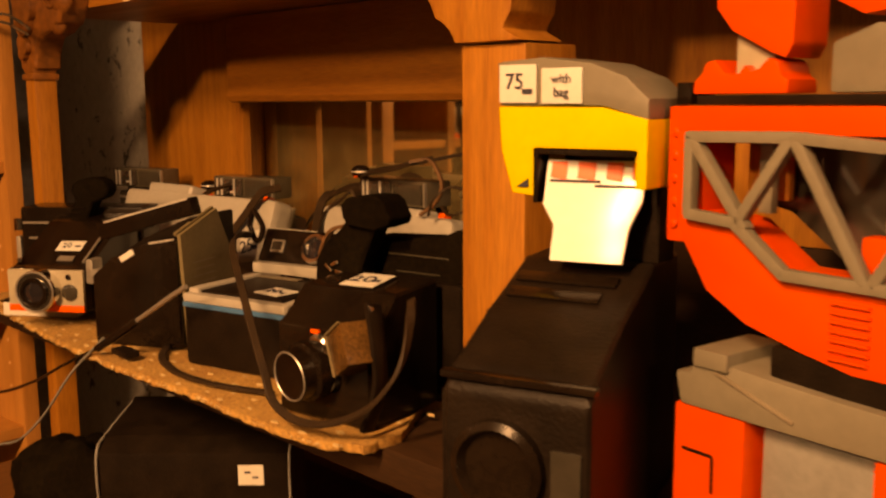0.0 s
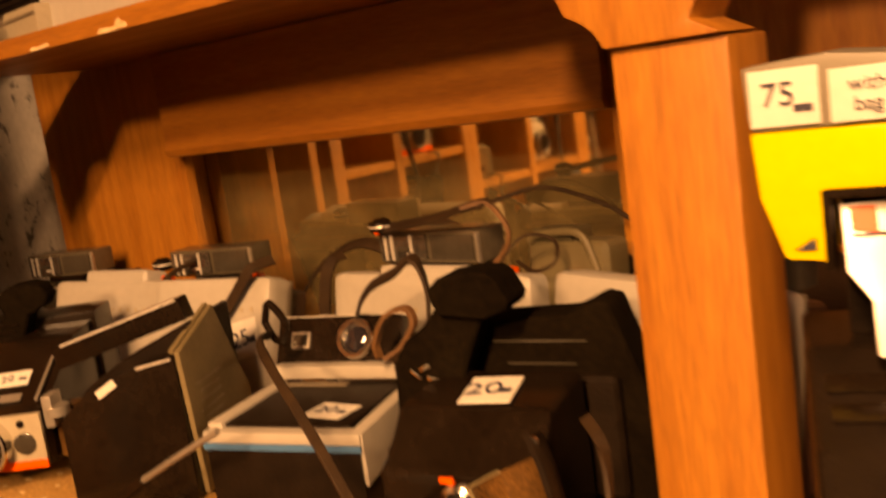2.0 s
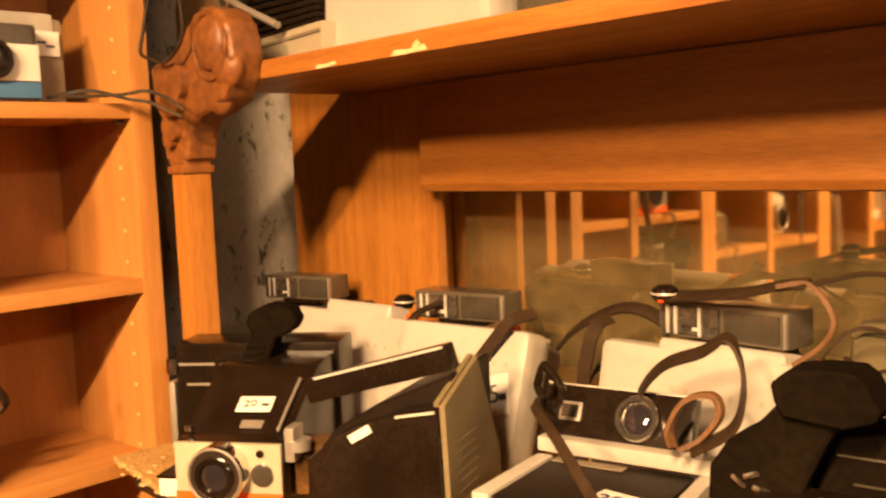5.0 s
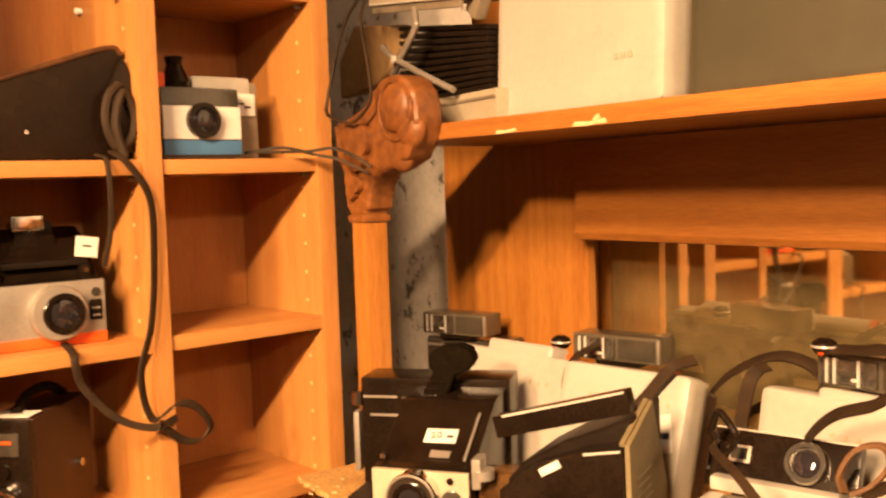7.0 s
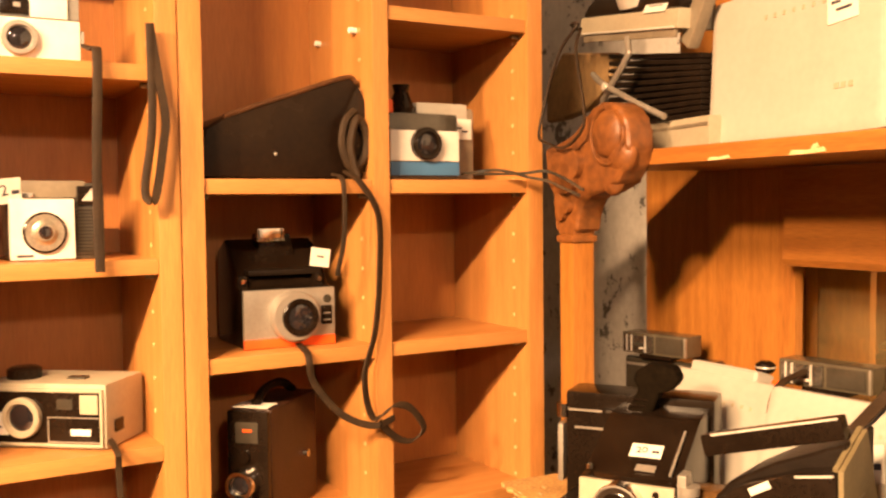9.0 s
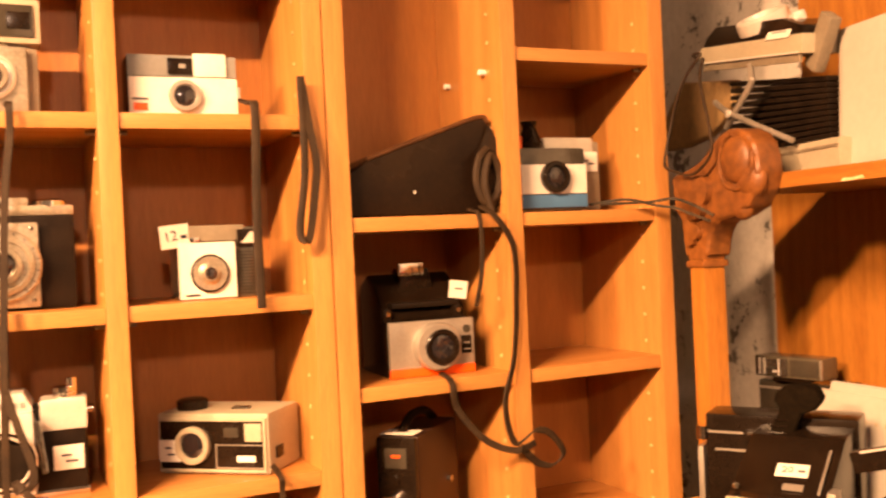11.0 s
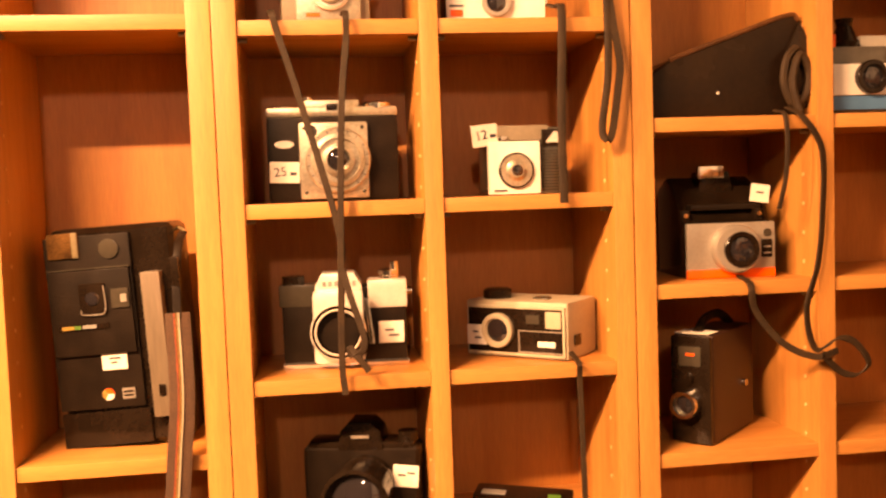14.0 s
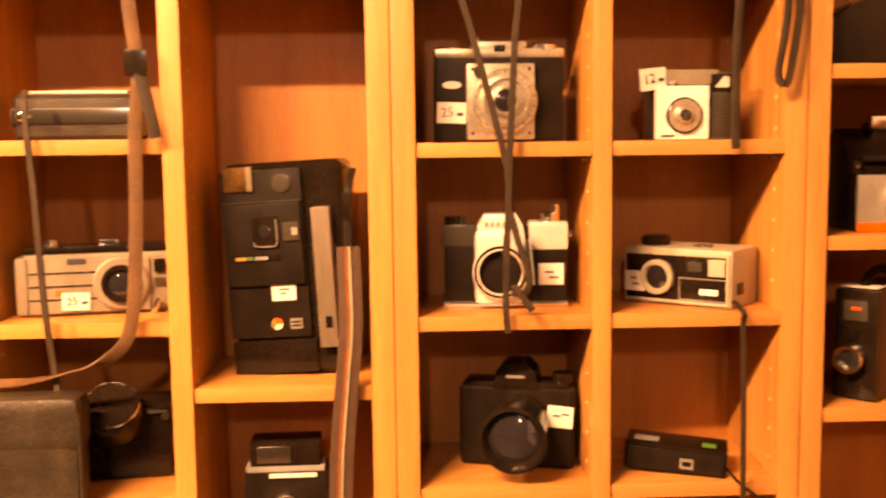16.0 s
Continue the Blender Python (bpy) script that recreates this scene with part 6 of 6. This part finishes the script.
dstrap("dark cord hanging from the bellows camera", [(0.03, 0.445, 1.838), (-0.01, 0.40, 1.834), (-0.028, 0.361, 1.826), (-0.030, 0.388, 1.806), (-0.030, 0.408, 1.780), (-0.030, 0.420, 1.758), (-0.034, 0.426, 1.730), (-0.040, 0.422, 1.708), (-0.043, 0.398, 1.699), (-0.043, 0.363, 1.693), (-0.043, 0.329, 1.711), (-0.042, 0.329, 1.738), (-0.034, 0.354, 1.795), (-0.020, 0.366, 1.824)], 0.003, (0.8, 0.5, 0), "strap")


# ---- beside the post ----
def yellow_camera():
    t = thing("toy_like_instant_camera", D @ pose(-0.082, -0.508, TABLE - 0.006, 0, 0, -84), "yellow and grey instant camera, flipped open on a black body", "camera")
    low = pose(0.004, 0.006, 0, 0, 0, 12)
    part("lower_body", prism([(-0.098, 0.0), (0.07, 0.0), (0.07, 0.150), (0.012, 0.150), (-0.045, 0.128), (-0.088, 0.108), (-0.098, 0.098)], 0.080, 0.005, "yz", -0.040, 3, low), "black_matt", t)
    part("side_step", box(0.010, 0.060, 0.092, (-0.043, -0.055, 0.0), 0.003, low), "black_matt", t)
    part("bed_line", box(0.060, 0.010, 0.0016, (0, 0, 0), 0.0006, low @ pose(-0.004, -0.012, 0.1415, 22)), "black", t)
    part("bed_line", box(0.054, 0.010, 0.0016, (0, 0, 0), 0.0006, low @ pose(-0.006, -0.028, 0.1352, 22)), "black", t)
    part("lens_well", lathe([(0.025, 0), (0.025, 0.006), (0.021, 0.008), (0.018, 0.002), (0.002, 0.002)], (-0.008, -0.098, 0.060), "-y", 28, low), "black", t)
    part("front_lip", box(0.084, 0.008, 0.004, (0.0, -0.094, 0.1025), 0.0015, low), "black", t)
    part("front_window", box(0.016, 0.003, 0.028, (0.028, -0.0985, 0.045), 0.002, low), "smoke", t)
    up = pose(0, 0.0, -TABLE + 0.006)
    hood = [(-0.050, 1.556), (-0.052, 1.582), (-0.02, 1.584), (0.012, 1.580), (0.034, 1.572), (0.048, 1.560), (0.048, 1.548), (0.02, 1.556)]
    part("grey_hood", prism(hood, 0.05, 0.003, "xz", 0.0, m=up), "toy_grey", t)
    yel = [(-0.050, 1.556), (0.02, 1.5555), (0.048, 1.549), (0.048, 1.511), (0.041, 1.511), (0.041, 1.532), (-0.024, 1.532), (-0.024, 1.504), (-0.040, 1.505), (-0.048, 1.53)]
    part("yellow_shell", prism(yel, 0.05, 0.002, "xz", -0.001, m=up), "yellow", t)
    part("slot_rim", join(box(0.068, 0.012, 0.0035, (0.0085, 0.005, 1.5285), 0.001, up), box(0.0035, 0.012, 0.03, (-0.0235, 0.005, 1.500), 0.001, up)), "black", t)
    part("slot_back", box(0.064, 0.02, 0.066, (0.009, 0.040, 1.466), 0.001, up), "black_matt", t)
    tip = up @ pose(0.011, 0.004, 1.497, -20, 0, 14) @ pose(-0.011, -0.002, -1.497)
    c = part("white_card", prism([(-0.018, 1.527), (0.040, 1.527), (0.040, 1.504), (0.034, 1.488), (0.032, 1.467), (-0.010, 1.467), (-0.010, 1.488), (-0.018, 1.500)], 0.003, 0.0006, "xz", 0.002, m=tip), "gloss_card", t, "white card with red stripes along its top")
    for x0, x1 in ((-0.015, -0.0055), (0.001, 0.0115), (0.018, 0.0275), (0.033, 0.0385)):
        part("red_stripe", prism([(x0, 1.5255), (x1, 1.5255), (x1, 1.5145), (x0, 1.516)], 0.001, 0, "xz", 0.0012, m=tip), "orange_red", c)
    part("card_line", join(box(0.030, 0.001, 0.0012, (0.000, 0.0012, 1.5135), 0, tip), box(0.028, 0.001, 0.0012, (0.026, 0.0012, 1.5110), 0, tip)), "ink", c)
    a = part("price_tag", box(0.026, 0.0008, 0.022, (-0.036, -0.0012, 1.558), 0.0003, up), "paper", t)
    writing(a, "75", 0.013, up @ pose(-0.038, -0.0022, 1.570))
    part("handwriting", box(0.007, 0.0004, 0.003, (-0.029, -0.0019, 1.563), 0, up), "ink", a)
    b = part("note_tag", box(0.027, 0.0008, 0.020, (-0.006, -0.0012, 1.5575), 0.0003, up @ pose(0, 0, 0)), "paper", t)
    writing(b, "with\nbag", 0.0075, up @ pose(-0.006, -0.0022, 1.5675))
    part("warning_mark", prism([(-0.036, 1.509), (-0.028, 1.509), (-0.028, 1.514)], 0.001, 0, "xz", -0.0022, m=up), "ink", t)


def red_toy():
    # Robot toy reduced to plain blocks.
    t = thing("plastic_toy", D @ pose(-0.070, -0.640, TABLE - 0.006, 0, 0, -98), "red and grey plastic robot toy in plain blocks, with a truss window", "toy")
    up = pose(0, 0.0, -TABLE + 0.006)
    hull = [(-0.078, 1.556), (-0.078, 1.500), (-0.072, 1.484), (-0.055, 1.458), (-0.030, 1.444), (0.0, 1.436), (0.03, 1.430), (0.085, 1.430), (0.085, 1.556)]
    inner = [(-0.064, 1.541), (-0.064, 1.503), (-0.040, 1.498), (-0.010, 1.476), (0.080, 1.476), (0.080, 1.536), (-0.005, 1.541)]
    # The window is open; this added plate gives the dark seen through it.
    part("hull_back", prism(inner, 0.004, 0, "xz", 0.052, m=up), "smoke", t, "dark plate added for the gloom seen through the window")
    part("inner_panel", box(0.026, 0.006, 0.034, (-0.046, 0.040, 1.505), 0.002, up), "oak_v", t)
    part("hull_top", box(0.163, 0.058, 0.014, (0.0035, 0.028, 1.542), 0.002, up), "red", t)
    part("hull_side", box(0.014, 0.034, 0.046, (-0.071, 0.016, 1.497), 0.002, up), "red", t)
    part("hull_belly", prism([(-0.078, 1.502), (-0.072, 1.484), (-0.055, 1.458), (-0.030, 1.444), (0.0, 1.436), (0.03, 1.430), (0.085, 1.430), (0.085, 1.474), (-0.010, 1.474), (-0.040, 1.496)], 0.034, 0.002, "xz", -0.001, m=up), "red", t)
    part("side_plate", box(0.012, 0.030, 0.074, (-0.079, 0.016, 1.482), 0.002, up), "red", t)
    for k in range(5):
        part("side_rivet", lathe([(0.0024, 0), (0.0024, 0.0016), (0.0012, 0.0022)], (-0.079, 0.0008, 1.492 + 0.0125 * k), "-y", 12, up), "red", t)
    part("top_catch", box(0.010, 0.020, 0.012, (-0.0795, 0.016, 1.5565), 0.001, up), "black", t)
    part("belly_rib", join(*[box(0.02, 0.003, 0.0016, (0.028, -0.0018, 1.436 + 0.0045 * k), 0.0006, up) for k in range(7)]), "red", t)
    bars = [((-0.066, 1.540), (-0.004, 1.541)), ((-0.004, 1.541), (0.082, 1.535)), ((-0.065, 1.540), (-0.065, 1.500)), ((-0.065, 1.499), (-0.036, 1.497)), ((-0.036, 1.497), (-0.006, 1.474)), ((-0.006, 1.474), (0.082, 1.474)),
            ((-0.063, 1.538), (-0.030, 1.495)), ((-0.006, 1.539), (-0.034, 1.497)), ((-0.002, 1.539), (0.036, 1.475)), ((0.040, 1.475), (0.074, 1.536))]
    for (a, b), (c, d) in bars:
        ln, an = math.hypot(c - a, d - b), math.degrees(math.atan2(d - b, c - a))
        part("truss_bar", box(ln + 0.004, 0.007, 0.006, (0, 0, -0.003), 0.0018, up @ pose((a + c) / 2, -0.004, (b + d) / 2, 0, -an)), "toy_grey", t)
    part("inner_post", box(0.008, 0.006, 0.04, (-0.035, 0.022, 1.500), 0.001, up), "toy_grey", t)
    part("inner_wheel", lathe([(0.014, 0), (0.014, 0.008), (0.006, 0.010)], (0.045, 0.028, 1.500), "-y", 24, up), "toy_grey", t)
    part("inner_block", box(0.04, 0.012, 0.018, (0.040, 0.024, 1.476), 0.003, up), "red", t)
    part("gap_plate", box(0.15, 0.04, 0.005, (0.004, 0.026, 1.5565), 0.001, up), "black_matt", t)
    part("claw", prism([(-0.074, 1.562), (-0.073, 1.569), (-0.068, 1.573), (-0.066, 1.579), (-0.060, 1.580), (-0.054, 1.573), (-0.045, 1.572), (-0.042, 1.577), (-0.038, 1.573), (-0.034, 1.574), (-0.028, 1.580), (-0.022, 1.578), (-0.020, 1.571), (-0.016, 1.569), (-0.016, 1.562)], 0.026, 0.002, "xz", 0.006, m=up), "red", t)
    part("neck", box(0.024, 0.018, 0.030, (-0.040, 0.022, 1.570), 0.003, up), "putty", t)
    part("upper_block", prism([(-0.060, 1.640), (-0.060, 1.606), (-0.050, 1.594), (-0.026, 1.582), (-0.018, 1.579), (-0.014, 1.586), (-0.013, 1.640)], 0.03, 0.002, "xz", 0.006, m=up), "red", t)
    part("grey_block", prism([(0.004, 1.562), (0.004, 1.586), (0.026, 1.594), (0.060, 1.588), (0.060, 1.562)], 0.03, 0.003, "xz", 0.010, m=up), "toy_grey", t)
    part("upper_wing", prism([(-0.006, 1.640), (0.000, 1.606), (0.016, 1.598), (0.07, 1.604), (0.07, 1.640)], 0.02, 0.003, "xz", 0.016, m=up), "red", t)
    part("belt", prism([(-0.070, 1.412), (-0.066, 1.394), (-0.02, 1.394), (0.080, 1.395), (0.080, 1.416), (0.02, 1.418), (-0.03, 1.421), (-0.055, 1.424), (-0.060, 1.413)], 0.05, 0.003, "xz", -0.006, m=up), "toy_grey", t)
    part("belt_block", box(0.022, 0.05, 0.010, (-0.045, 0.016, 1.418), 0.002, up), "toy_grey", t)
    part("belt_ridge", box(0.05, 0.002, 0.002, (0, -0.0065, 0), 0.0006, up @ pose(-0.02, 0, 1.408, 0, 18)), "grey_brown", t)
    part("waist", box(0.07, 0.04, 0.02, (0.02, 0.02, 1.416), 0.004, up), "black_matt", t)
    for x in (-0.048, 0.068):
        l = part("leg", box(0.046, 0.045, 1.394 - TABLE + 0.006, (x, 0.018, 0), 0.004), "red", t)
        part("leg_groove", join(box(0.02, 0.001, 0.0015, (x - 0.006, -0.005, 0.052), 0), box(0.0015, 0.001, 0.02, (x + 0.004, -0.005, 0.032), 0)), "black", l)
    part("middle_block", box(0.062, 0.04, 0.074, (0.010, 0.026, 0), 0.004), "grey", t)


yellow_camera()
red_toy()
